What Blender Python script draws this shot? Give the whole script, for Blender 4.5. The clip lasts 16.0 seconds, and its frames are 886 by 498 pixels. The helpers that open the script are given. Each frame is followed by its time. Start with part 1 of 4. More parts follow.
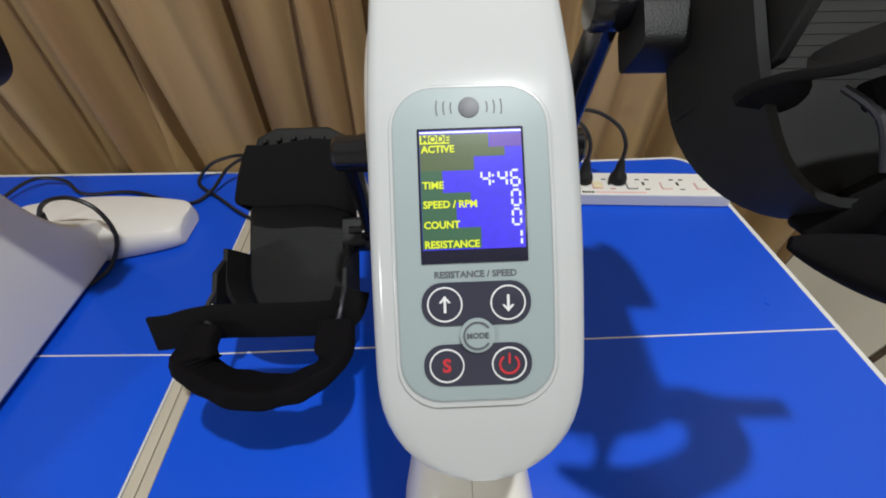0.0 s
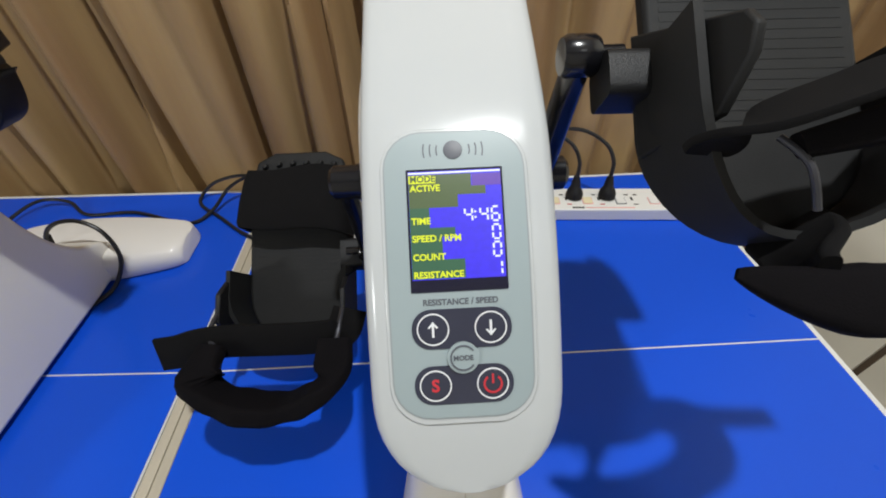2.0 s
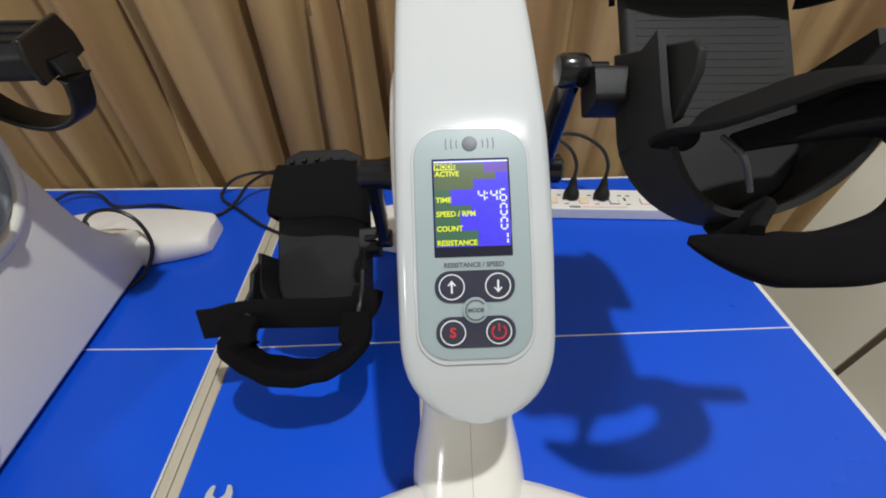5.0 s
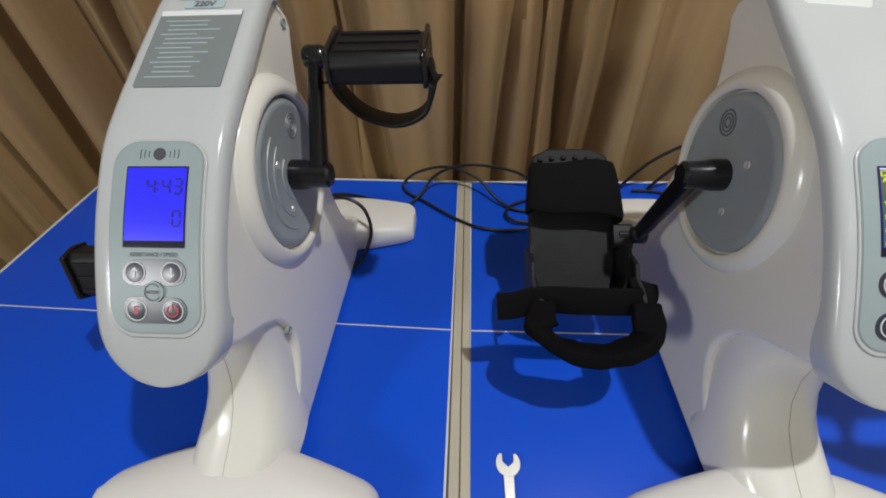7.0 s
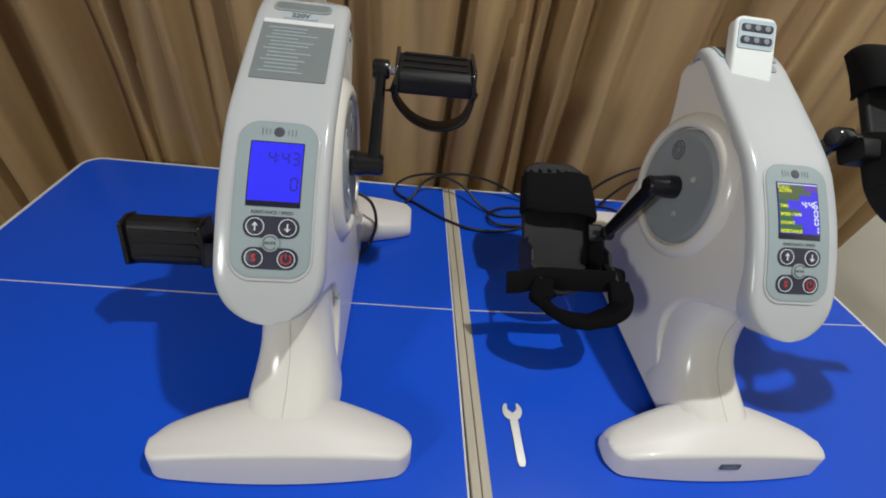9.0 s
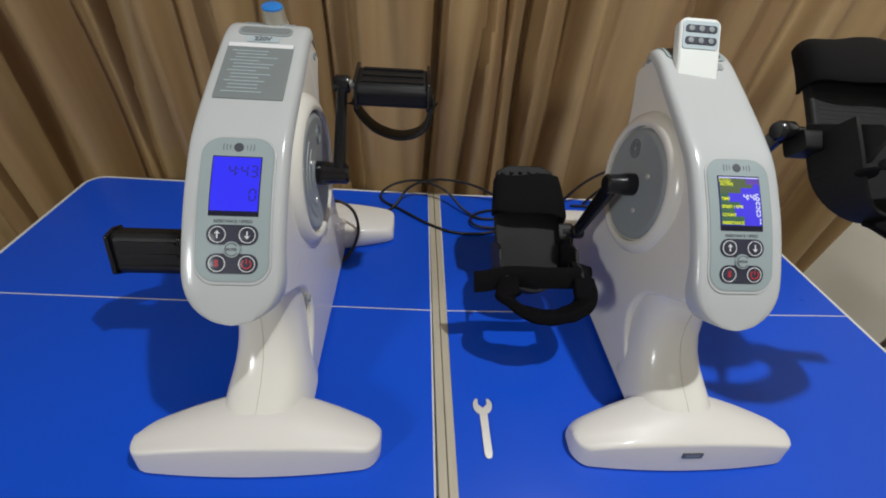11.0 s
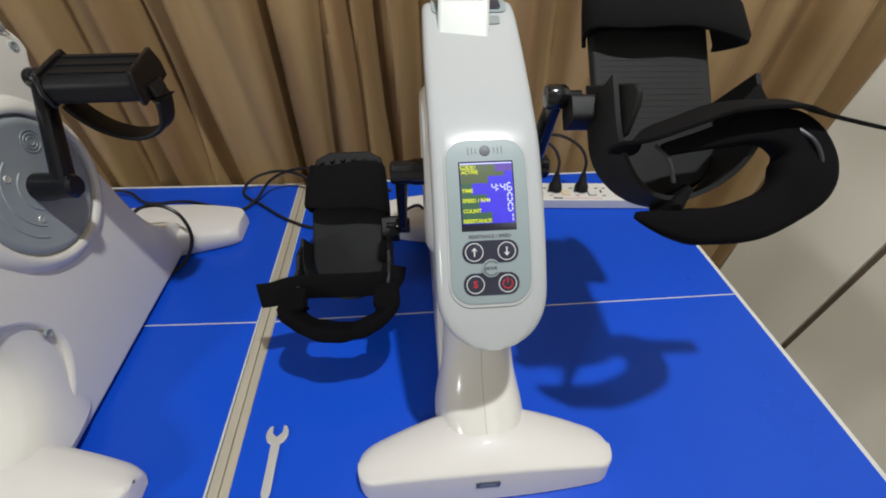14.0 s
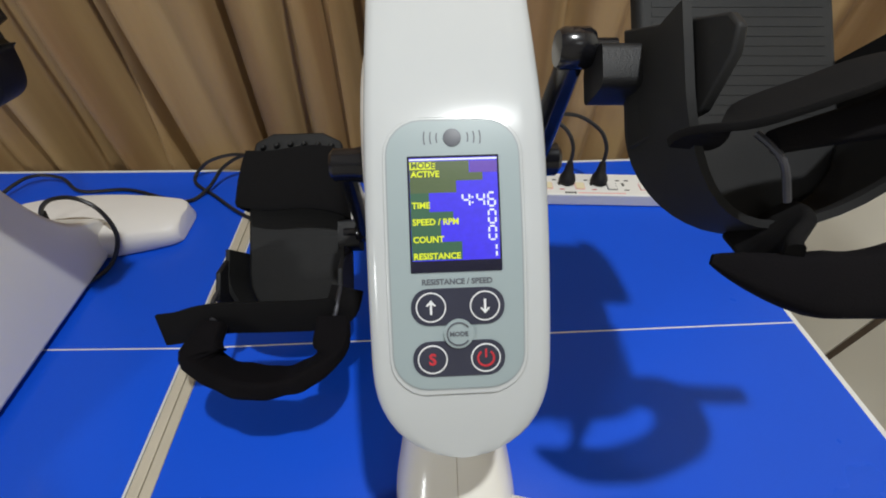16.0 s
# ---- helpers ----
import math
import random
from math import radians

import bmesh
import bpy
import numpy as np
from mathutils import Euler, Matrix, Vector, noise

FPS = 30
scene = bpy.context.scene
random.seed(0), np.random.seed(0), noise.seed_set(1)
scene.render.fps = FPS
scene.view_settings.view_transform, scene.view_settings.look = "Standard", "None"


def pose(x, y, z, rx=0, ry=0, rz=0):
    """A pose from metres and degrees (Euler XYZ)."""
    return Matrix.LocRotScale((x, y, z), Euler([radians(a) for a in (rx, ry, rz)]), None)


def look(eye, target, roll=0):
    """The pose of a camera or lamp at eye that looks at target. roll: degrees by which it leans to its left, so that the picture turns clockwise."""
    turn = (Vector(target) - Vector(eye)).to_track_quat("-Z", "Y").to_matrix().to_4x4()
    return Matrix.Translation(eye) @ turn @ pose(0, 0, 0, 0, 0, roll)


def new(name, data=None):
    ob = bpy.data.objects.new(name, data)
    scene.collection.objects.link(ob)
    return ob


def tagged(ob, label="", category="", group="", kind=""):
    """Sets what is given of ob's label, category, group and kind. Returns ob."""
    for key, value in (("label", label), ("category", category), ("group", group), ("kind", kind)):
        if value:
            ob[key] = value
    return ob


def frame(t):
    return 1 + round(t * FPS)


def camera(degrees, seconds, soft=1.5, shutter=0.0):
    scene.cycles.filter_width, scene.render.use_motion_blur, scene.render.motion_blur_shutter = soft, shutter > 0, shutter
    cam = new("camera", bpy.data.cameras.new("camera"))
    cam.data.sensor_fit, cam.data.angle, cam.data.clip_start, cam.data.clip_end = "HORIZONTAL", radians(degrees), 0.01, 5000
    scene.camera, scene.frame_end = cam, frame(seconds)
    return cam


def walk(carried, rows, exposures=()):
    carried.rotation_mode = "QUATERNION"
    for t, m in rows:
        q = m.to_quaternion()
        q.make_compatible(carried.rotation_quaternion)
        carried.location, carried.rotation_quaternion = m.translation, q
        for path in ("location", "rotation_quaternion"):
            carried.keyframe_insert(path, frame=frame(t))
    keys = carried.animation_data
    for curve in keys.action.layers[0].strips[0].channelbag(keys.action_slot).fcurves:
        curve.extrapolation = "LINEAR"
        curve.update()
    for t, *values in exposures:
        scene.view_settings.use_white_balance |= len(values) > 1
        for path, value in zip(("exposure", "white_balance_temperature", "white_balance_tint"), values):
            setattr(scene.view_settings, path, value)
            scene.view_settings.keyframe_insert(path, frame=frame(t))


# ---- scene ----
# ---------- camera ----------
cam = camera(94.9, 16.0, soft=1.9)
PATH = [
    (0, (0.353, -0.313, 0.513), (0.376, 1.092, -0.91), -1.5),
    (0.5, (0.349, -0.316, 0.521), (0.371, 1.092, -0.899), -1.6),
    (1, (0.359, -0.317, 0.523), (0.381, 1.101, -0.886), -2.1),
    (1.5, (0.356, -0.321, 0.533), (0.383, 1.111, -0.863), -2.2),
    (2, (0.36, -0.32, 0.537), (0.391, 1.117, -0.853), -2.0),
    (2.5, (0.362, -0.326, 0.541), (0.405, 1.114, -0.846), -1.3),
    (3, (0.366, -0.332, 0.544), (0.417, 1.102, -0.849), -1.1),
    (3.2, (0.367, -0.332, 0.542), (0.417, 1.105, -0.848), -0.9),
    (5.3, (0.331, -0.382, 0.566), (0.36, 1.074, -0.806), -1.0),
    (5.5, (0.303, -0.378, 0.568), (0.292, 1.073, -0.809), -1.6),
    (6, (0.203, -0.384, 0.575), (0.105, 1.08, -0.783), -2.7),
    (6.5, (0.103, -0.403, 0.592), (-0.028, 1.05, -0.776), -2.8),
    (7, (0.011, -0.414, 0.593), (-0.113, 1.027, -0.788), -2.7),
    (7.5, (-0.053, -0.444, 0.604), (-0.011, 0.998, -0.782), 2.1),
    (8, (-0.106, -0.493, 0.621), (0.068, 0.991, -0.708), 7.9),
    (8.5, (-0.133, -0.522, 0.624), (0.077, 0.98, -0.68), 8.7),
    (11, (-0.056, -0.57, 0.648), (0.089, 0.958, -0.634), 4.9),
    (11.5, (-0.023, -0.577, 0.653), (0.1, 0.955, -0.627), 3.2),
    (12, (0.012, -0.588, 0.66), (0.121, 0.942, -0.623), 1.4),
    (12.5, (0.104, -0.589, 0.663), (0.233, 0.921, -0.642), 0.6),
    (13, (0.202, -0.567, 0.665), (0.34, 0.917, -0.669), 0.2),
    (13.5, (0.26, -0.536, 0.649), (0.394, 0.924, -0.711), 0.2),
    (14, (0.299, -0.482, 0.634), (0.409, 0.954, -0.753), 0.1),
    (14.5, (0.317, -0.43, 0.611), (0.37, 0.966, -0.82), -1.2),
    (15, (0.341, -0.375, 0.579), (0.407, 0.989, -0.881), -0.8),
    (15.5, (0.351, -0.339, 0.556), (0.415, 1.025, -0.906), -0.6),
    (16, (0.356, -0.33, 0.548), (0.421, 1.042, -0.905), -0.1),
]
walk(cam, [(t, look(eye, target, roll)) for t, eye, target, roll in PATH],
     [(0, 0.17), (1.5, 0.19), (3.2, 0.21), (5.5, 0.16), (6.5, -0.01), (8.5, -0.05), (12.5, -0.12), (13.5, -0.06), (14.5, 0.06), (16, 0.09)])

LAMP, FILL = 22.0, 4.1

# ---------- world and light ----------
world = bpy.data.worlds.new("room_air")
scene.world = world
world.use_nodes = True
world.node_tree.nodes["Background"].inputs[0].default_value = (0.9, 0.95, 1.0, 1)
world.node_tree.nodes["Background"].inputs[1].default_value = 0.025


def lamp(name, x, y, z, power, size, aim=None):
    """A round lamp, facing down unless it is aimed at a point."""
    d = bpy.data.lights.new(name, "AREA")
    d.shape, d.size, d.energy, d.color = "DISK", size, power, (0.955, 0.985, 0.985)
    ob = new(name, d)
    ob.matrix_world = look((x, y, z), aim) if aim else pose(x, y, z)
    return ob


lamp("ceiling_lamp", 0.63, -0.30, 2.14, LAMP * 1.35, 0.07)
# unseen fill at the left, placed by the highlights on the columns
lamp("fill_lamp", -1.70, -1.55, 1.15, FILL * 4.2, 0.35, (0.0, 0.0, 0.25))
# weak fill added at the right, with no known source
lamp("fill_lamp", 1.10, -1.60, 2.15, FILL * 0.5, 0.60)


# ---------- materials ----------
def material(name, color, rough=0.5, metal=0.0, noise_scale=0.0, vary=0.1, bump=0.0, bump_scale=200.0, coat=0.0, sheen=0.0, stretch=(1, 1, 1), emit=0.0, spec=0.5, vary_rough=0.0):
    m = bpy.data.materials.new(name)
    m.use_nodes = True
    nt = m.node_tree
    b = nt.nodes["Principled BSDF"]
    b.inputs["Base Color"].default_value = (*color, 1)
    b.inputs["Roughness"].default_value = rough
    b.inputs["Metallic"].default_value = metal
    b.inputs["Coat Weight"].default_value = coat
    b.inputs["Coat Roughness"].default_value = 0.08
    b.inputs["Sheen Weight"].default_value = sheen
    b.inputs["Specular IOR Level"].default_value = spec
    if emit:
        b.inputs["Emission Color"].default_value = (*color, 1)
        b.inputs["Emission Strength"].default_value = emit
    tc = nt.nodes.new("ShaderNodeTexCoord")
    mp = nt.nodes.new("ShaderNodeMapping")
    mp.inputs["Scale"].default_value = stretch
    nt.links.new(tc.outputs["Object"], mp.inputs[0])
    if noise_scale:
        n = nt.nodes.new("ShaderNodeTexNoise")
        n.inputs["Scale"].default_value = noise_scale
        n.inputs["Detail"].default_value = 5
        nt.links.new(mp.outputs[0], n.inputs["Vector"])
        mix = nt.nodes.new("ShaderNodeMix")
        mix.data_type = "RGBA"
        mix.inputs[6].default_value = (*[c * (1 - vary) for c in color], 1)
        mix.inputs[7].default_value = (*[min(1, c * (1 + vary)) for c in color], 1)
        nt.links.new(n.outputs["Fac"], mix.inputs[0])
        nt.links.new(mix.outputs[2], b.inputs["Base Color"])
        if vary_rough:
            mr = nt.nodes.new("ShaderNodeMapRange")
            mr.inputs[3].default_value, mr.inputs[4].default_value = rough - vary_rough, rough + vary_rough
            nt.links.new(n.outputs["Fac"], mr.inputs[0])
            nt.links.new(mr.outputs[0], b.inputs["Roughness"])
    if bump:
        n2 = nt.nodes.new("ShaderNodeTexNoise")
        n2.inputs["Scale"].default_value = bump_scale
        n2.inputs["Detail"].default_value = 4
        nt.links.new(mp.outputs[0], n2.inputs["Vector"])
        bp = nt.nodes.new("ShaderNodeBump")
        bp.inputs["Strength"].default_value = bump
        bp.inputs["Distance"].default_value = 0.002
        nt.links.new(n2.outputs["Fac"], bp.inputs["Height"])
        nt.links.new(bp.outputs[0], b.inputs["Normal"])
    return m


M = {
    "white": material("white_gloss_plastic", (0.497, 0.515, 0.523), 0.20, noise_scale=9, vary=0.02, bump=0.02, bump_scale=60, vary_rough=0.04, spec=0.42),
    "cream": material("cream_plastic", (0.77, 0.745, 0.685), 0.21, noise_scale=7, vary=0.03, bump=0.03, bump_scale=500, vary_rough=0.06),
    "foot": material("cream_foot_plastic", (0.74, 0.71, 0.675), 0.46, noise_scale=8, vary=0.03, coat=0.05, bump=0.03, bump_scale=500, vary_rough=0.06),
    "grey": material("grey_disc_plastic", (0.30, 0.33, 0.345), 0.36, noise_scale=30, vary=0.06, bump=0.05, bump_scale=700),
    "panel": material("pale_grey_panel", (0.31, 0.37, 0.385), 0.42, noise_scale=25, vary=0.03, spec=0.3),
    "dark": material("dark_button_film", (0.035, 0.037, 0.06), 0.28, noise_scale=40, vary=0.15),
    "ink": material("grey_ink", (0.10, 0.11, 0.13), 0.5, noise_scale=60, vary=0.1),
    "whiteink": material("white_ink", (0.75, 0.76, 0.78), 0.5, noise_scale=60, vary=0.04),
    "redink": material("red_ink", (0.55, 0.035, 0.05), 0.45, noise_scale=60, vary=0.1),
    "black": material("black_gloss_plastic", (0.007, 0.007, 0.009), 0.2, noise_scale=40, vary=0.3, coat=0.1, vary_rough=0.06),
    "rubber": material("black_rubber", (0.006, 0.006, 0.007), 0.52, noise_scale=60, vary=0.25, bump=0.2, bump_scale=900, spec=0.35),
    "sole": material("charcoal_sole_plastic", (0.0098, 0.0098, 0.0102), 0.64, noise_scale=50, vary=0.2, bump=0.10, bump_scale=900, spec=0.28),
    "web": material("black_webbing", (0.0036, 0.0033, 0.0037), 0.9, noise_scale=90, vary=0.3, bump=0.25, bump_scale=1500, spec=0.16),
    "foam": material("black_foam_pad", (0.0028, 0.0022, 0.0030), 0.9, noise_scale=40, vary=0.3, bump=0.2, bump_scale=900, spec=0.12),
    "steel": material("brushed_steel", (0.70, 0.69, 0.66), 0.38, 0.55, noise_scale=40, vary=0.08, bump=0.1, bump_scale=300, stretch=(1, 8, 1)),
    "label": material("grey_label_film", (0.20, 0.225, 0.23), 0.4, noise_scale=30, vary=0.06),
    "slot": material("grey_recess", (0.28, 0.31, 0.32), 0.5, noise_scale=30, vary=0.05),
    "remote": material("remote_white", (0.74, 0.76, 0.74), 0.35, noise_scale=20, vary=0.03),
    "remotep": material("remote_panel", (0.42, 0.5, 0.54), 0.35, noise_scale=20, vary=0.03),
    "cable": material("black_cable", (0.010, 0.010, 0.011), 0.4, noise_scale=50, vary=0.2),
    "strip": material("power_strip_white", (0.74, 0.73, 0.70), 0.4, noise_scale=20, vary=0.03, bump=0.05),
    "brown": material("socket_dark", (0.03, 0.025, 0.022), 0.6, noise_scale=40, vary=0.2),
    "amber": material("amber_switch", (0.74, 0.66, 0.44), 0.35, noise_scale=40, vary=0.1),
    "pink": material("pink_line", (0.75, 0.42, 0.40), 0.5, noise_scale=40, vary=0.1),
    "tape": material("blue_tape", (0.05, 0.42, 0.62), 0.4, noise_scale=30, vary=0.15),
    "knobtop": material("blue_knob_cap", (0.02, 0.20, 0.62), 0.35, noise_scale=30, vary=0.1),
    "knob": material("tan_knob_metal", (0.50, 0.47, 0.40), 0.35, 0.5, noise_scale=30, vary=0.08),
    "blue": material("blue_table_laminate", (0.0062, 0.076, 0.61), 0.29, noise_scale=3, vary=0.07, bump=0.06, bump_scale=420, spec=0.24, vary_rough=0.05),
    "edge": material("white_edge_line", (0.66, 0.66, 0.64), 0.5, noise_scale=18, vary=0.12, bump=0.1),
    "wood": material("tan_edge_moulding", (0.46, 0.41, 0.32), 0.5, noise_scale=14, vary=0.15, bump=0.15, bump_scale=120, stretch=(4, 0.6, 1)),
    "gap": material("dark_joint", (0.14, 0.10, 0.07), 0.8, noise_scale=30, vary=0.2),
    "tleg": material("table_leg_steel", (0.04, 0.05, 0.08), 0.4, 0.3, noise_scale=20, vary=0.1),
    "pale": material("pale_wall_panel", (0.86, 0.82, 0.71), 0.6, noise_scale=3, vary=0.05, bump=0.1, bump_scale=80),
    # paled so that the out-of-view walls and ceiling bounce more light
    "plaster": material("room_plaster", (0.78, 0.76, 0.71), 0.8, noise_scale=3, vary=0.06, bump=0.2, bump_scale=40),
    "floor": material("floor_tile", (0.36, 0.34, 0.30), 0.4, noise_scale=4, vary=0.1),
    "red": material("red_mark", (0.5, 0.05, 0.05), 0.5, noise_scale=40, vary=0.1),
}


def screen_mat(name, color, strength):
    m = material(name, color, 0.3, coat=0.0, emit=strength, noise_scale=0)
    b = m.node_tree.nodes["Principled BSDF"]
    b.inputs["Base Color"].default_value = (0.02, 0.02, 0.03, 1)
    nt = m.node_tree
    n = nt.nodes.new("ShaderNodeTexNoise")
    n.inputs["Scale"].default_value = 14
    mix = nt.nodes.new("ShaderNodeMix")
    mix.data_type = "RGBA"
    mix.inputs[6].default_value = (*[c * 0.85 for c in color], 1)
    mix.inputs[7].default_value = (*[min(1, c * 1.12) for c in color], 1)
    nt.links.new(n.outputs["Fac"], mix.inputs[0])
    nt.links.new(mix.outputs[2], b.inputs["Emission Color"])
    return m


M["lcd_blue"] = screen_mat("lcd_blue", (0.045, 0.025, 0.80), 1.0)
M["lcd_left"] = screen_mat("lcd_deep_blue", (0.014, 0.012, 0.95), 1.05)
M["lcd_violet"] = screen_mat("lcd_violet", (0.14, 0.05, 0.50), 0.8)
M["lcd_olive"] = screen_mat("lcd_olive", (0.085, 0.13, 0.035), 0.9)
M["lcd_green"] = screen_mat("lcd_green", (0.035, 0.13, 0.055), 0.9)
M["lcd_yellow"] = screen_mat("lcd_yellow", (0.75, 0.83, 0.01), 1.0)
M["lcd_white"] = screen_mat("lcd_white", (0.85, 0.9, 1.0), 1.0)
M["lcd_dim"] = screen_mat("lcd_dim", (0.008, 0.006, 0.20), 0.9)
M["lcd_rim"] = material("lcd_rim", (0.012, 0.012, 0.03), 0.15, noise_scale=50, vary=0.1, coat=0.5)
M["sensor"] = material("sensor_window", (0.07, 0.075, 0.095), 0.45, noise_scale=50, vary=0.1)
M["wire"] = material("dull_dark_wire", (0.07, 0.07, 0.08), 0.45, 0.7, noise_scale=50, vary=0.2)


def curtain_material():
    m = material("brown_satin_curtain", (0.27, 0.185, 0.098), 0.5, sheen=0.03, bump=0.25, bump_scale=60, stretch=(6, 6, 0.5))
    nt = m.node_tree
    b = nt.nodes["Principled BSDF"]
    tc = nt.nodes.new("ShaderNodeTexCoord")
    mp = nt.nodes.new("ShaderNodeMapping")
    mp.inputs["Scale"].default_value = (5, 5, 0.25)
    nt.links.new(tc.outputs["Object"], mp.inputs[0])
    n = nt.nodes.new("ShaderNodeTexNoise")
    n.inputs["Scale"].default_value = 2.2
    n.inputs["Detail"].default_value = 3
    nt.links.new(mp.outputs[0], n.inputs["Vector"])
    w = nt.nodes.new("ShaderNodeTexNoise")
    w.inputs["Scale"].default_value = 420
    nt.links.new(mp.outputs[0], w.inputs["Vector"])
    ramp = nt.nodes.new("ShaderNodeValToRGB")
    ramp.color_ramp.elements[0].position, ramp.color_ramp.elements[0].color = 0.3, (0.262, 0.148, 0.062, 1)
    ramp.color_ramp.elements[1].position, ramp.color_ramp.elements[1].color = 0.7, (0.46, 0.312, 0.145, 1)
    nt.links.new(n.outputs["Fac"], ramp.inputs[0])
    mix = nt.nodes.new("ShaderNodeMix")
    mix.data_type, mix.blend_type = "RGBA", "MULTIPLY"
    mix.inputs[0].default_value = 0.25
    nt.links.new(ramp.outputs[0], mix.inputs[6])
    nt.links.new(w.outputs["Color"], mix.inputs[7])
    nt.links.new(mix.outputs[2], b.inputs["Base Color"])
    return m


M["curtain"] = curtain_material()


# ---------- mesh helpers ----------
def link(name, bm, mat, parent=None, label="", smooth=True, loc=None):
    me = bpy.data.meshes.new(name)
    bmesh.ops.recalc_face_normals(bm, faces=bm.faces)
    bm.to_mesh(me)
    bm.free()
    me.materials.append(M[mat])
    for p in me.polygons:
        p.use_smooth = smooth
    ob = new(name, me)
    if parent is not None:
        ob.parent = parent
    if loc is not None:
        ob.matrix_basis = loc
    if label:
        ob["label"] = label
    if smooth:
        me.set_sharp_from_angle(angle=radians(38))
    return ob


def part(name, bm, mat, parent, label="", smooth=True):
    return link(name, bm, mat, parent, label, smooth)


def bevel(ob, width, segments=3, angle=35):
    md = ob.modifiers.new("bevel", "BEVEL")
    md.width, md.segments, md.limit_method, md.angle_limit = width, segments, "ANGLE", radians(angle)
    md.use_clamp_overlap = True
    return ob


def empty(name, x=0, y=0, z=0, rz=0):
    e = new(name)
    e.matrix_basis = pose(x, y, z, 0, 0, rz)
    return e


def box(bm, x0, x1, y0, y1, z0, z1, m=None):
    vs = [bm.verts.new((x, y, z)) for x in (x0, x1) for y in (y0, y1) for z in (z0, z1)]
    for f in ((0, 1, 3, 2), (4, 6, 7, 5), (0, 4, 5, 1), (2, 3, 7, 6), (0, 2, 6, 4), (1, 5, 7, 3)):
        bm.faces.new([vs[i] for i in f])
    if m is not None:
        for v in vs:
            v.co = m @ v.co
    return bm


def prism(bm, outline, z0, z1, m=None):
    """A closed outline of (a, b) raised from z0 to z1."""
    lo = [bm.verts.new((a, b, z0)) for a, b in outline]
    hi = [bm.verts.new((a, b, z1)) for a, b in outline]
    n = len(outline)
    bm.faces.new(lo[::-1])
    bm.faces.new(hi)
    for i in range(n):
        bm.faces.new((lo[i], lo[(i + 1) % n], hi[(i + 1) % n], hi[i]))
    if m is not None:
        for v in lo + hi:
            v.co = m @ v.co
    return bm


def lathe(bm, profile, m=None, n=32):
    """profile of (radius, height) turned round z."""
    rings = []
    for r, z in profile:
        if r < 1e-6:
            rings.append([bm.verts.new((0, 0, z))])
        else:
            rings.append([bm.verts.new((r * math.cos(2 * math.pi * i / n), r * math.sin(2 * math.pi * i / n), z)) for i in range(n)])
    for a, b in zip(rings, rings[1:]):
        for i in range(n):
            j = (i + 1) % n
            if len(a) == 1 and len(b) == 1:
                continue
            if len(a) == 1:
                bm.faces.new((a[0], b[i], b[j]))
            elif len(b) == 1:
                bm.faces.new((a[i], a[j], b[0]))
            else:
                bm.faces.new((a[i], a[j], b[j], b[i]))
    if m is not None:
        for ring in rings:
            for v in ring:
                v.co = m @ v.co
    return bm


def spline(pts, per=8, closed=False):
    """Catmull-Rom through the points."""
    P = [Vector(p) for p in pts]
    n = len(P)
    out = []
    for i in range(n if closed else n - 1):
        a, b, c, d = (P[(i - 1) % n], P[i], P[(i + 1) % n], P[(i + 2) % n]) if closed else (P[max(i - 1, 0)], P[i], P[i + 1], P[min(i + 2, n - 1)])
        for k in range(per):
            t = k / per
            out.append(0.5 * ((2 * b) + (c - a) * t + (2 * a - 5 * b + 4 * c - d) * t * t + (3 * b - a - 3 * c + d) * t ** 3))
    if not closed:
        out.append(P[-1])
    return out


def sweep(bm, path, section, up=Vector((0, 0, 1)), scale=None, closed=False):
    """Section of (side, up) pairs carried along the path."""
    n, k = len(path), len(section)
    rings = []
    for i, p in enumerate(path):
        a, b = (path[(i - 1) % n], path[(i + 1) % n]) if closed else (path[max(i - 1, 0)], path[min(i + 1, n - 1)])
        t = (b - a).normalized()
        side = t.cross(up)
        side = side.normalized() if side.length > 1e-4 else Vector((1, 0, 0))
        over = side.cross(t).normalized()
        s = scale(i / (n - 1)) if scale else 1.0
        rings.append([bm.verts.new(p + side * (u * s) + over * (w * s)) for u, w in section])
    for i in range(n if closed else n - 1):
        a, b = rings[i], rings[(i + 1) % n]
        for j in range(k):
            bm.faces.new((a[j], a[(j + 1) % k], b[(j + 1) % k], b[j]))
    if not closed:
        bm.faces.new(rings[0][::-1])
        bm.faces.new(rings[-1])
    return bm


def circle(r, n=10, ry=None):
    ry = r if ry is None else ry
    return [(r * math.cos(2 * math.pi * i / n), ry * math.sin(2 * math.pi * i / n)) for i in range(n)]


def rrect(w, h, r, n=5):
    """Rounded rectangle outline, centred."""
    out = []
    for cx, cy, a0 in ((w - r, h - r, 0), (-w + r, h - r, 90), (-w + r, -h + r, 180), (w - r, -h + r, 270)):
        for i in range(n + 1):
            a = radians(a0 + 90 * i / n)
            out.append((cx + r * math.cos(a), cy + r * math.sin(a)))
    return out


def tube(name, pts, r, mat, parent=None, label="", per=8, n=8):
    bm = bmesh.new()
    sweep(bm, spline(pts, per), circle(r, n))
    return link(name, bm, mat, parent, label)


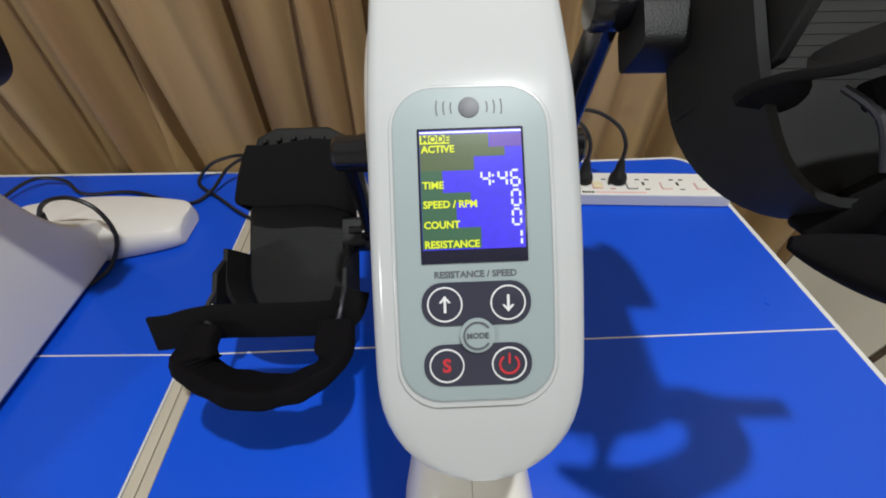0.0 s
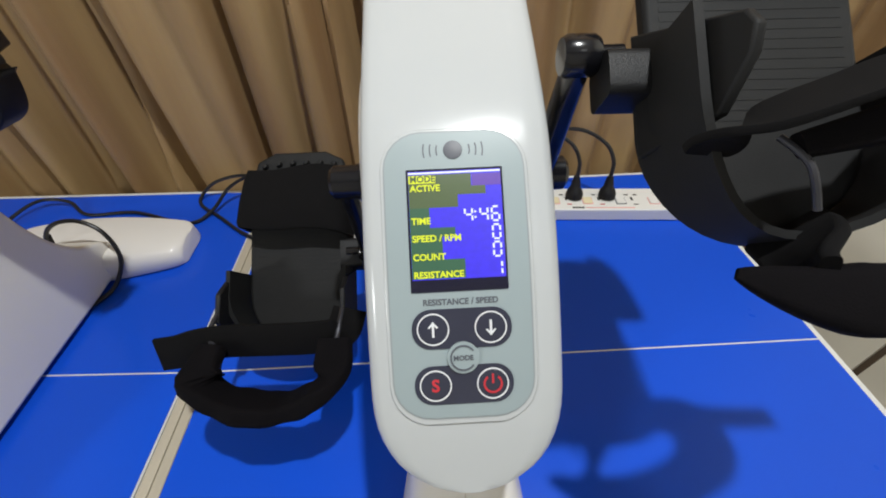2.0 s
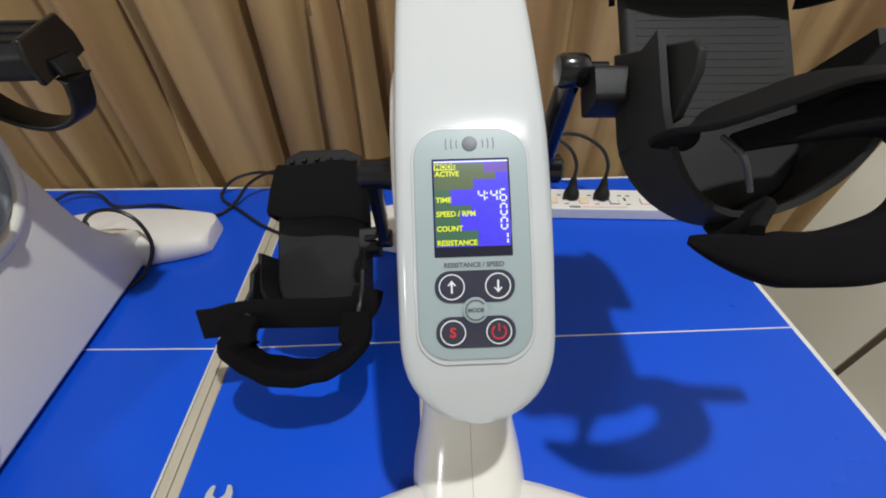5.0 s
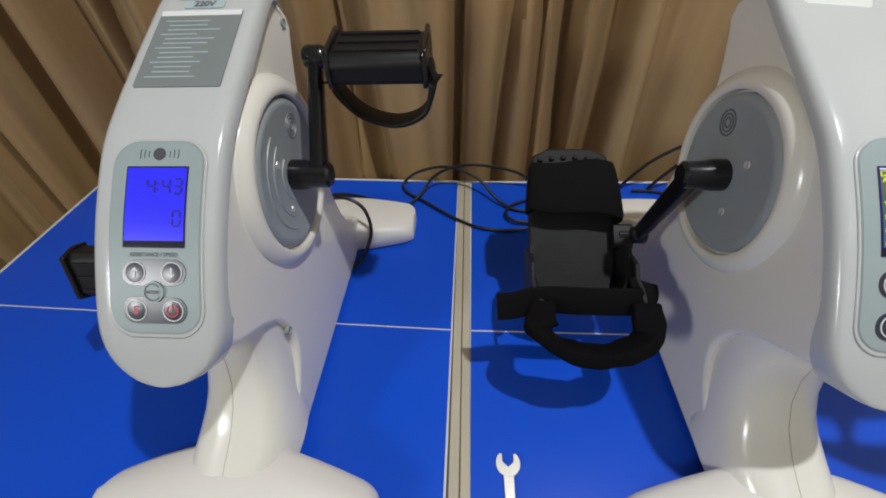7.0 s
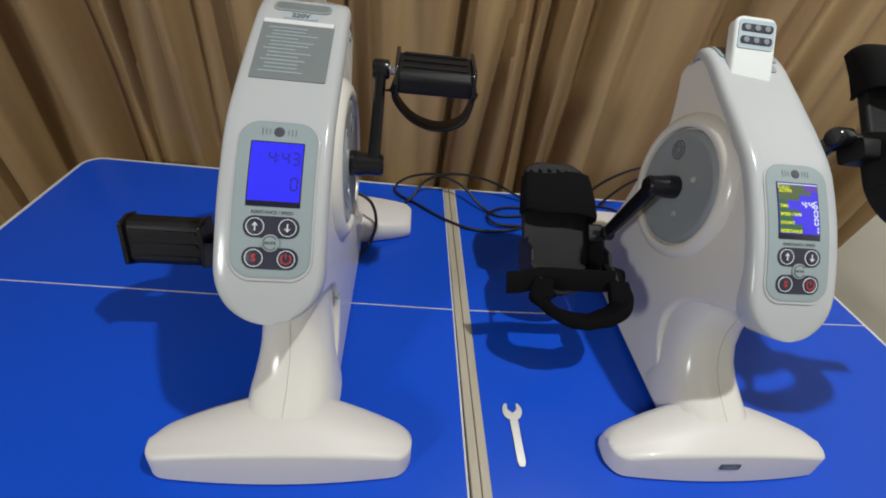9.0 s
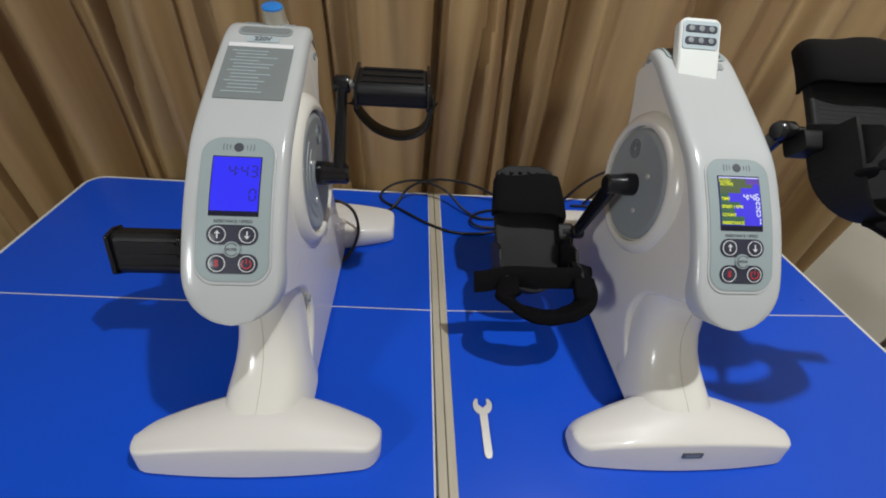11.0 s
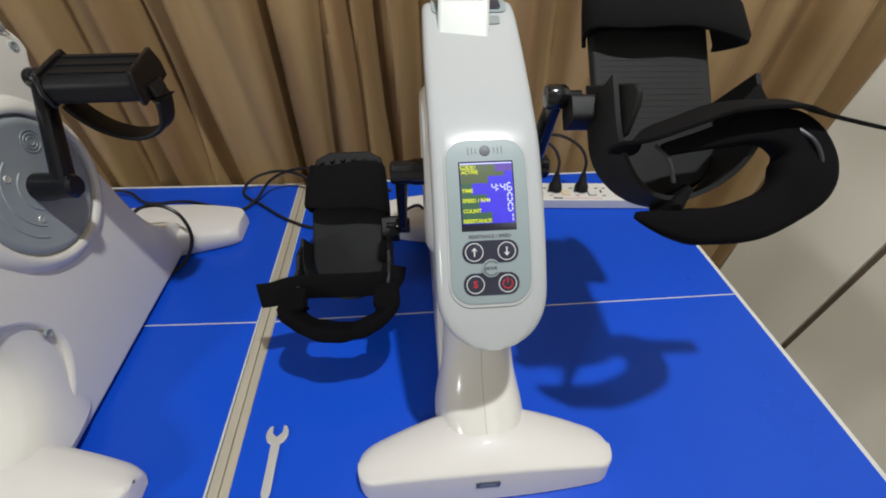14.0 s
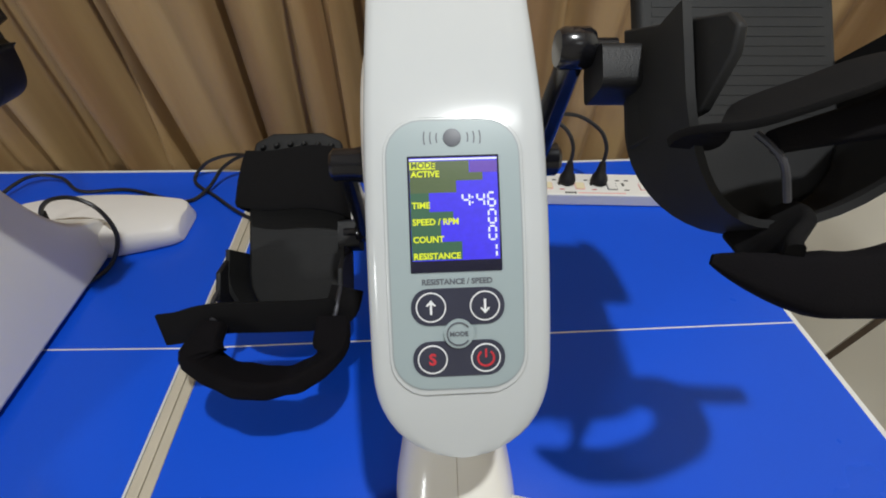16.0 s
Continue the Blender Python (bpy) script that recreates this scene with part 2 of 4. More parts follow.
def text_mesh(body, size, align="LEFT", depth=0.0002, bold=0.03):
    c = bpy.data.curves.new("writing", "FONT")
    c.body, c.size, c.align_x, c.align_y, c.extrude = body, size, align, "CENTER", depth
    c.resolution_u = 3
    c.offset = size * bold
    ob = bpy.data.objects.new("writing", c)
    me = bpy.data.meshes.new_from_object(ob)
    bm = bmesh.new()
    bm.from_mesh(me)
    bpy.data.objects.remove(ob)
    bpy.data.curves.remove(c)
    bpy.data.meshes.remove(me)
    return bm

# ---------- the room ----------
FLOOR = -0.75


def slab(name, x0, x1, y0, y1, z0, z1, mat, label, category):
    ob = link(name, box(bmesh.new(), x0, x1, y0, y1, z0, z1), mat, smooth=False)
    return tagged(ob, label, category, kind="structure")


slab("floor", -2.6, 2.6, -2.6, 1.0, FLOOR - 0.05, FLOOR, "floor", "plain grey tiled floor of the room", "floor")
slab("ceiling", -2.6, 2.6, -2.6, 1.0, 2.20, 2.25, "plaster", "plain pale plaster ceiling of the room", "ceiling")
slab("wall_north", -2.6, 2.6, 0.90, 1.0, FLOOR, 2.20, "plaster", "plain pale wall behind the curtain", "wall")
slab("wall_south", -2.6, 2.6, -2.7, -2.6, FLOOR, 2.20, "plaster", "plain pale wall of the room", "wall")
slab("wall_west", -2.7, -2.6, -2.6, 1.0, FLOOR, 2.20, "plaster", "plain pale side wall of the room", "wall")
slab("wall_east", 2.6, 2.7, -2.6, 1.0, FLOOR, 2.20, "plaster", "plain pale side wall of the room", "wall")


def side_panel(name, a, b, depth, label):
    """A pale upright panel from plan point a to b."""
    d = Vector((b[0] - a[0], b[1] - a[1], 0))
    L = d.length
    ang = math.degrees(math.atan2(d.y, d.x))
    bm = bmesh.new()
    n = 24
    front = [(L * i / n, 0.006 * math.sin(i / n * math.pi * 2.0)) for i in range(n + 1)]
    prism(bm, front + [(L, depth), (0, depth)], FLOOR, 2.18)
    ob = link(name, bm, "pale", loc=pose(a[0], a[1], 0, 0, 0, ang))
    return tagged(ob, label, "panel", kind="structure")


side_panel("wall_panel_1", (1.6035, 0.258), (1.505, 0.56), -0.03, "pale cream upright wall panel beside the curtain")
side_panel("wall_panel_2", (1.80, -1.00), (1.612, 0.241), -0.03, "pale cream upright wall panel with a dark joint")
gapm = link("panel_joint", box(bmesh.new(), 1.63, 1.66, 0.18, 0.34, FLOOR, 2.18), "gap", smooth=False)
tagged(gapm, "dark recessed joint between two pale wall panels", "joint", kind="structure")


def curtain():
    # place, half width, depth of each fold's valley
    folds = [(-1.84, 0.03, 0.07), (-1.70, 0.04, 0.08), (-1.52, 0.03, 0.06), (-1.38, 0.04, 0.08), (-1.25, 0.02, 0.06), (-1.10, 0.035, 0.08), (-1.01, 0.018, 0.05), (-0.92, 0.03, 0.08), (-0.84, 0.018, 0.05), (-0.75, 0.035, 0.08),
             (-0.66, 0.014, 0.05), (-0.575, 0.03, 0.07), (-0.49, 0.013, 0.04), (-0.41, 0.045, 0.09), (-0.30, 0.012, 0.025), (-0.228, 0.032, 0.08), (-0.12, 0.03, 0.015), (-0.012, 0.012, 0.06), (0.10, 0.016, 0.05), (0.158, 0.012, 0.04),
             (0.238, 0.022, 0.075), (0.318, 0.026, 0.085), (0.43, 0.03, 0.06), (0.53, 0.04, 0.02), (0.65, 0.022, 0.05), (0.77, 0.03, 0.04), (0.90, 0.022, 0.06), (1.03, 0.05, 0.03), (1.17, 0.03, 0.07), (1.30, 0.035, 0.08), (1.44, 0.02, 0.06), (1.57, 0.03, 0.06)]
    rnd = random.Random(4)
    folds = [(c, w, d, rnd.uniform(-0.05, 0.05), rnd.uniform(0.5, 2.0), rnd.random() < 0.5) for c, w, d in folds]
    nx, nz = 720, 40
    x0, x1, z0, z1 = -2.25, 1.66, FLOOR + 0.02, 2.16
    bm = bmesh.new()
    grid = []
    for j in range(nz + 1):
        z = z0 + (z1 - z0) * j / nz
        row = []
        for i in range(nx + 1):
            x = x0 + (x1 - x0) * i / nx
            y = 0.0
            for c, w, depth, lean, skew, flip in folds:
                d = (x - c - lean * (z - 0.2) - 0.008 * math.sin(4 * z + 40 * c)) / w
                if abs(d) < 6:
                    if flip:
                        d = -d
                    d = d * (0.45 if d > 0 else 1.25)
                    y += 1.65 * depth * math.exp(-abs(d) ** 2.2) * (0.8 + 0.35 * noise.noise(Vector((c * 9, z * 1.5, 0.3))))
            y += 0.003 * math.sin(x * 23 + 1.1 * math.sin(3 * z))
            y += 0.007 * noise.noise(Vector((x * 21, z * 0.7, 9.0)))
            y += 0.020 * noise.noise(Vector((x * 5, z * 1.1, 2.0))) + 0.002 * noise.noise(Vector((x * 14, z * 4, 5.0)))
            row.append(bm.verts.new((x, 0.505 + y, z)))
        grid.append(row)
    for j in range(nz):
        for i in range(nx):
            bm.faces.new((grid[j][i], grid[j][i + 1], grid[j + 1][i + 1], grid[j + 1][i]))
    ob = link("curtain", bm, "curtain")
    md = ob.modifiers.new("cloth", "SOLIDIFY")
    md.thickness = 0.003
    tagged(ob, "brown satin curtain hanging in deep uneven pleats", "curtain")


curtain()


# ---------- the table ----------
def table():
    t = empty("table_tennis_table", 0, 0, FLOOR)
    H = -FLOOR

    def outline(sign, x_in, x_out, ins, r):
        """Half of the top in plan; the far half of the left leaf runs slightly askew."""
        yn, yf = -0.4575 + ins, 0.4575 - ins
        xo = x_out - ins
        pts = [(x_in, yn), (xo - r, yn)]
        for i in range(1, 6):
            a = radians(-90 + 90 * i / 6)
            pts.append((xo - r + r * math.cos(a), yn + r + r * math.sin(a)))
        pts.append((xo, yn + r))
        pts.append((xo, yf - r))
        for i in range(1, 6):
            a = radians(90 * i / 6)
            pts.append((xo - r + r * math.cos(a), yf - r + r * math.sin(a)))
        pts += [(xo - r, yf), (x_in, yf)]
        out = []
        for x, y in pts:
            if sign < 0:
                out.append((-x, y + 0.036 * x))
            else:
                out.append((x + (0.012 * (-y / 0.4) if x > 0.5 else 0), y))
        return out

    for sign, xo in ((-1, 0.975), (1, 0.936)):
        bm = bmesh.new()
        prism(bm, outline(sign, 0.0145, xo, 0.0, 0.045), H - 0.018, H - 0.0010)
        leaf = part("leaf", bm, "edge", t, "white-edged table leaf")
        bm = bmesh.new()
        prism(bm, outline(sign, 0.0175, xo, 0.009, 0.040), H - 0.0012, H + 0.0)
        part("playing_surface", bm, "blue", leaf, "glossy blue playing surface", smooth=False)
        bm = bmesh.new()
        x0, x1 = (0.0007, 0.0145) if sign > 0 else (-0.0145, -0.0007)
        prism(bm, [(x0 + 0.0045, -0.4575), (x1 + 0.0045, -0.4575), (x1 - 0.0009, 0.4575), (x0 - 0.0009, 0.4575)], H - 0.016, H + 0.0012)
        bevel(part("edge_moulding", bm, "wood", leaf, "tan moulding along the joint", smooth=False), 0.0015, 2)
        bm = bmesh.new()
        a, b = (0.0175, xo - 0.009)
        pts = [(a, -0.0011), (b, -0.0011), (b, 0.0011), (a, 0.0011)]
        if sign < 0:
            pts = [(-x, y + 0.036 * x) for x, y in pts]
        prism(bm, pts, H + 0.0001, H + 0.0006)
        part("centre_line", bm, "edge", leaf, "thin white centre line", smooth=False)
    bm = bmesh.new()
    prism(bm, [(0.0039, -0.455), (0.0051, -0.455), (-0.0003, 0.455), (-0.0015, 0.455)], H - 0.016, H - 0.002)
    part("joint", bm, "gap", t, "dark gap between the leaves", smooth=False)
    bm = bmesh.new()
    for x in (-0.85, 0.8):
        box(bm, x - 0.02, x + 0.02, -0.38, 0.38, H - 0.06, H - 0.0185)
    for y in (-0.36, 0.36):
        box(bm, -0.83, 0.78, y - 0.015, y + 0.015, H - 0.058, H - 0.02)
    part("frame", bm, "tleg", t, "dark steel frame under the top", smooth=False)
    for x in (-0.85, 0.8):
        for y in (-0.36, 0.36):
            bm = bmesh.new()
            lathe(bm, [(0, 0), (0.02, 0), (0.02, H - 0.05), (0, H - 0.05)], Matrix.Translation((x, y, 0)), 16)
            part("leg", bm, "tleg", t)
    tagged(t, "blue table tennis table with white edges and a tan centre joint", "table")


table()

# ---------- exercise bike ----------
# side outline of the face, from the top of the back down to the tip, as (y, z)
FACE = spline([(0.151, 0.452, 0), (0.143, 0.482, 0), (0.118, 0.499, 0), (0.085, 0.494, 0), (0.045, 0.477, 0), (0.0, 0.457, 0), (-0.05, 0.434, 0), (-0.09, 0.412, 0), (-0.13, 0.379, 0),
               (-0.16, 0.350, 0), (-0.19, 0.316, 0), (-0.217, 0.281, 0), (-0.242, 0.243, 0)], 10)
ARC = [0.0]
for p, q in zip(FACE, FACE[1:]):
    ARC.append(ARC[-1] + (q - p).length)
LEN = ARC[-1]
SCREEN_TOP = min(range(len(FACE)), key=lambda i: abs(FACE[i].x + 0.105) + (0 if FACE[i].y < 0.45 else 1))
S0 = ARC[SCREEN_TOP]


def on_face(s):
    """Place and outward normal on the face's middle line, s metres along it from the screen's top edge."""
    s = min(max(s + S0, 0.0), LEN)
    i = 0
    while i < len(ARC) - 2 and ARC[i + 1] < s:
        i += 1
    k = (s - ARC[i]) / (ARC[i + 1] - ARC[i])
    p = FACE[i].lerp(FACE[i + 1], k)
    a, b = FACE[max(i - 2, 0)], FACE[min(i + 3, len(FACE) - 1)]
    t = (b - a).normalized()
    return Vector((0, p.x, p.y)), Vector((0, t.y, -t.x))


def wrap(bm):
    """Lays flat (x, down, height) geometry on to the face."""
    for v in bm.verts:
        p, n = on_face(-v.co.y)
        if n.z < 0 and n.y > 0:
            n = -n
        v.co = Vector((v.co.x, p.y, p.z)) + n * v.co.z
    return bm


def plate(w, s0, s1, r, height, low=-0.004, rows=14):
    """A flat plate of half width w from s0 down to s1 with rounded corners, ready for wrap()."""
    bm = bmesh.new()
    ss = sorted(set([s0 + r * (1 - math.cos(radians(a))) for a in (0, 15, 30, 45, 60, 75, 90)] + [s1 - r * (1 - math.cos(radians(a))) for a in (0, 15, 30, 45, 60, 75, 90)]
                    + [s0 + (s1 - s0) * i / rows for i in range(rows + 1) if r < (s1 - s0) * i / rows < s1 - s0 - r]))
    rows_ = []
    for s in ss:
        e = min(s - s0, s1 - s)
        h = w if e >= r else w - r + math.sqrt(max(r * r - (r - e) ** 2, 0))
        rows_.append([bm.verts.new((-h, -s, low)), bm.verts.new((-h, -s, height)), bm.verts.new((h, -s, height)), bm.verts.new((h, -s, low))])
    for a, b in zip(rows_, rows_[1:]):
        for j in range(4):
            bm.faces.new((a[j], a[(j + 1) % 4], b[(j + 1) % 4], b[j]))
    bm.faces.new(rows_[0])
    bm.faces.new(rows_[-1][::-1])
    return wrap(bm)


def shell_half_width(y, z):
    """Half the width of the body at a place of its side outline."""
    crown = min(max((z - 0.452) / 0.04, 0.0), 1.0) * min(max((y - 0.075) / 0.055, 0.0), 1.0)
    return 0.0567 - 0.012 * crown


SIDE = [(0.147, 0.452), (0.140, 0.477), (0.117, 0.493), (0.085, 0.489), (0.045, 0.472), (0.0, 0.452), (-0.05, 0.429), (-0.088, 0.407), (-0.127, 0.375), (-0.156, 0.346), (-0.183, 0.312), (-0.201, 0.286),
        (-0.206, 0.266), (-0.199, 0.250), (-0.180, 0.235), (-0.150, 0.213), (-0.122, 0.180), (-0.115, 0.130), (-0.150, 0.080), (-0.20, 0.050), (-0.26, 0.035), (-0.27, 0.010), (-0.2, 0.008), (0.0, 0.008), (0.19, 0.008),
        (0.235, 0.015), (0.243, 0.045), (0.222, 0.072), (0.185, 0.095), (0.158, 0.130), (0.140, 0.180), (0.130, 0.240), (0.122, 0.300), (0.114, 0.350), (0.118, 0.385), (0.134, 0.425)]
SIDE = [(p.x, p.y) for p in spline([(y, z, 0) for y, z in SIDE], 4, closed=True)]


def disc_m(side):
    """The turn that lays a lathe's axis along x on one side of the bike."""
    return Matrix.Translation((0, 0.012, 0.312)) @ pose(0, 0, 0, 0, 90 * side, 0)


def foot_mesh(y_front, y_back, half, top, sign):
    """A boat-shaped cross foot lying along x; sign: which way its blunt face looks."""
    bm = bmesh.new()
    rows = []
    xs = [0, 0.15, 0.3, 0.45, 0.6, 0.72, 0.82, 0.88, 0.92, 0.95, 0.975, 0.99, 0.998, 1]
    xs = [-x for x in xs[:0:-1]] + xs
    for x in xs:
        a = abs(x)
        t = max(0.0, (a - 0.86) / 0.14)
        tip = 1 - math.sqrt(max(0.0, 1 - t * t))
        yf = y_front + sign * (0.011 * a * a + 0.024 * tip)
        yb = y_back - sign * (0.012 + 0.038 * a ** 1.6 + 0.010 * tip)
        zt = top - (top - 0.041) * a ** 1.4 - 0.005 * tip
        zf = (0.063 - 0.021 * a * a) * top / 0.078
        zf = min(zf, zt - 0.0015)
        run = 0.013 - 0.007 * a * a
        ym = yf + (yb - yf) * 0.55
        yr = yf + sign * run
        ys = ((yf + sign * 0.003, 0.002), (yf, 0.005), (yf + sign * run * 0.45, zf * 0.5), (yr - sign * 0.0012, zf - 0.0055), (yr, zf - 0.0018), (yr + sign * 0.0018, zf - 0.0002), (yr + sign * 0.0045, zf + 0.0010), (yr + sign * 0.010, zf + (zt - zf) * 0.25),
              (yr + (ym - yr) * 0.6, zf + (zt - zf) * 0.75), (ym, zt), (yb - sign * 0.012, zt - 0.006), (yb - sign * 0.003, zt - 0.014), (yb, zt * 0.5), (yb, 0.008), (yb - sign * 0.004, 0.002))
        rows.append([bm.verts.new((x * half, y, z)) for y, z in ys])
    k = len(rows[0])
    for a, b in zip(rows, rows[1:]):
        for j in range(k):
            bm.faces.new((a[j], a[(j + 1) % k], b[(j + 1) % k], b[j]))
    bm.faces.new(rows[0][::-1])
    bm.faces.new(rows[-1])
    return bm


SEGS = {"a": (0, 1, 1, 1), "b": (1, 0.5, 1, 1), "c": (1, 0, 1, 0.5), "d": (0, 0, 1, 0), "e": (0, 0, 0, 0.5), "f": (0, 0.5, 0, 1), "g": (0, 0.5, 1, 0.5)}
DIGITS = {"0": "abcdef", "1": "bc", "3": "abcdg", "4": "bcfg", "6": "acdefg"}


def digits(text, x_right, s, h, height, t):
    """Seven-bar figures, flush right, ready for wrap()."""
    w = h * 0.52
    x = x_right
    done = []
    for ch in reversed(text):
        bm = bmesh.new()
        if ch == ":":
            for k in (0.3, 0.7):
                box(bm, x - t, x, -s - h * 0.5 + h * k - t / 2, -s - h * 0.5 + h * k + t / 2, 0.0024, height)
            x -= t * 2.2
            done.append(wrap(bm))
            continue
        for seg in DIGITS[ch]:
            u0, v0, u1, v1 = SEGS[seg]
            xa, xb = sorted((x - w + u0 * w, x - w + u1 * w))
            ya, yb = sorted((-s - h / 2 + v0 * h, -s - h / 2 + v1 * h))
            if xa == xb:
                box(bm, xa - t / 2, xa + t / 2, ya + t * 0.6, yb - t * 0.6, 0.0024, height)
            else:
                box(bm, xa + t * 0.6, xb - t * 0.6, ya - t / 2, ya + t / 2, 0.0024, height)
        x -= w + h * 0.30
        done.append(wrap(bm))
    return done


def letters(body, size, x, s, height, align="LEFT"):
    bm = text_mesh(body, size, align)
    for v in bm.verts:
        v.co = Vector((v.co.x + x, v.co.y - s, height + (0.0002 if v.co.z > 0 else 0)))
    return wrap(bm)


def ring_flat(r0, r1, x, s, z0, z1, a0=0, a1=360, n=36):
    """A flat ring or arc, ready for wrap()."""
    bm = bmesh.new()
    full = a1 - a0 >= 360
    rows = []
    for i in range(n if full else n + 1):
        a = radians(a0 + (a1 - a0) * i / n)
        c, q = math.cos(a), math.sin(a)
        rows.append([bm.verts.new((x + r * c, -s + r * q, z)) for r, z in ((r0, z0), (r1, z0), (r1, z1), (r0, z1))])
    for i in range(len(rows) if full else len(rows) - 1):
        a, b = rows[i], rows[(i + 1) % len(rows)]
        for j in range(4):
            bm.faces.new((a[j], a[(j + 1) % 4], b[(j + 1) % 4], b[j]))
    return wrap(bm)


def disc_flat(r, x, s, z0, z1, n=32, dome=0.0):
    bm = bmesh.new()
    prof = [(0, z0), (r, z0), (r, z1 - dome * 0.3), (r * 0.85, z1), (0, z1 + dome)]
    lathe(bm, prof, Matrix.Translation((x, -s, 0)), n)
    return wrap(bm)


def control_panel(bike, screen):
    dx = -0.0023 if screen == "graph" else 0.0032
    rim = part("panel_bezel", plate(0.0452, -0.0252, 0.1580, 0.0255, 0.0013), "white", bike, "slightly raised white rim of the panel")
    bevel(rim, 0.0011, 3)
    rim.matrix_basis = Matrix.Translation((dx, 0, 0))
    bm = plate(0.0432, -0.0232, 0.1540, 0.0235, 0.0017)
    groove = part("panel_edge", bm, "slot", bike, "darker grey edge of the panel")
    groove.matrix_basis = Matrix.Translation((dx, 0, 0))
    panel = part("control_panel", plate(0.0422, -0.0220, 0.1528, 0.0225, 0.0020), "panel", bike, "pale grey control panel with screen and buttons")
    panel.matrix_basis = Matrix.Translation((dx, 0, 0))
    part("sensor", disc_flat(0.0058, 0, -0.0105, 0.0005, 0.0026, dome=0.0003), "sensor", panel, "round dark sensor window")
    for k, r in enumerate((0.0098, 0.0138, 0.0178)):
        for a in (0, 180):
            part("signal_arc", ring_flat(r, r + 0.0008, 0, -0.0105, 0.0018, 0.0023, a - 18 + 2 * k, a + 18 - 2 * k, 8), "ink", panel)
    rim = part("screen_frame", plate(0.0292, 0.0012, 0.0752, 0.0006, 0.0026), "lcd_rim", panel, "dark glass rim round the screen")
    if screen == "graph":
        part("screen", plate(0.0280, 0.0026, 0.0678, 0.0003, 0.0029), "lcd_blue", panel, "lit blue screen")
        steps = [(0.010, 0.0048, 0.0125, "lcd_olive"), (0.0185, 0.0125, 0.0175, "lcd_olive"), (0.0015, 0.0175, 0.0250, "lcd_olive"), (-0.0160, 0.0250, 0.0370, "lcd_green"),
                 (-0.001, 0.0370, 0.0425, "lcd_green"), (-0.0090, 0.0425, 0.0560, "lcd_green"), (0.004, 0.0560, 0.0672, "lcd_green")]
        for x1, s0, s1, mat in steps:
            bm = bmesh.new()
            n = 4
            for i in range(n):
                box(bm, -0.0279, x1, -(s0 + (s1 - s0) * (i + 1) / n), -(s0 + (s1 - s0) * i / n), 0.0022, 0.0031)
            part("screen_block", wrap(bm), mat, panel, "dim green block on the screen")
        bm = bmesh.new()
        box(bm, 0.0105, 0.0279, -0.0125, -0.0052, 0.0022, 0.0031)
        part("screen_block", wrap(bm), "lcd_violet", panel, "violet block on the screen")
        bm = bmesh.new()
        box(bm, -0.0279, 0.0279, -0.0042, -0.0032, 0.0022, 0.0032)
        part("screen_line", wrap(bm), "lcd_white", panel)
        bm = bmesh.new()
        box(bm, -0.0277, -0.0115, -0.0100, -0.0052, 0.0022, 0.0033)
        part("mode_box", wrap(bm), "lcd_yellow", panel, "bright yellow box behind the word MODE")
        part("screen_text", letters("MODE", 0.0054, -0.0270, 0.0076, 0.0034), "lcd_olive", panel)
        for word, s in (("ACTIVE", 0.0132), ("TIME", 0.0330), ("SPEED / RPM", 0.0435), ("COUNT", 0.0545), ("RESISTANCE", 0.0650)):
            part("screen_text", letters(word, 0.0054, -0.0270, s, 0.0034), "lcd_yellow", panel)
        for word, s in (("4:46", 0.0300), ("0", 0.0408), ("0", 0.0512), ("1", 0.0622)):
            for figure in digits(word, 0.0258, s, 0.0084, 0.0036, 0.0011):
                part("screen_digit", figure, "lcd_white", panel)
    else:
        part("screen", plate(0.0280, 0.0026, 0.0690, 0.0003, 0.0029), "lcd_left", panel, "lit deep blue screen")
        for word, s in (("4:43", 0.0200), ("0", 0.0490)):
            for figure in digits(word, 0.0245, s, 0.0135, 0.0034, 0.0015):
                part("screen_digit", figure, "lcd_dim", panel)
    part("panel_text", letters("RESISTANCE / SPEED", 0.0050, 0, 0.0815, 0.0021, "CENTER"), "ink", panel)
    for s, row in ((0.0975, "top"), (0.1320, "bottom")):
        part("button_field", plate(0.0300, s - 0.0120, s + 0.0120, 0.0112, 0.0026), "dark", panel, "dark rounded button field")
        for x in (-0.0173, 0.0173):
            red = row == "bottom"
            part("button", disc_flat(0.0088, x, s, 0.001, 0.0031, dome=0.0005), "dark", panel, "round dark push button")
            part("button_ring", ring_flat(0.0089, 0.0097, x, s, 0.001, 0.0033), "whiteink", panel)
            if not red:
                bm = bmesh.new()
                up = 1 if x < 0 else -1
                box(bm, x - 0.0007, x + 0.0007, -s - 0.0045, -s + 0.0045, 0.0033, 0.0039)
                prism(bm, [(x - 0.0032, -s + up * 0.0012), (x, -s + up * 0.0048), (x + 0.0032, -s + up * 0.0012), (x + 0.0022, -s + up * 0.0008), (x, -s + up * 0.0030), (x - 0.0022, -s + up * 0.0008)][:: up], 0.0033, 0.0039)
                part("arrow", wrap(bm), "whiteink", panel, "white arrow")
            elif x < 0:
                part("button_letter", letters("S", 0.0105, x, s, 0.0036, "CENTER"), "redink", panel, "red letter S")
            else:
                part("power_ring", ring_flat(0.0046, 0.0058, x, s, 0.003, 0.0039, 125, 415), "redink", panel, "red power sign")
                bm = bmesh.new()
                box(bm, x - 0.0006, x + 0.0006, -s + 0.0005, -s + 0.0062, 0.0034, 0.0040)
                part("power_bar", wrap(bm), "redink", panel)
    part("mode_button", disc_flat(0.0096, 0, 0.1150, 0.001, 0.0042, dome=0.0004), "panel", panel, "round grey mode button")
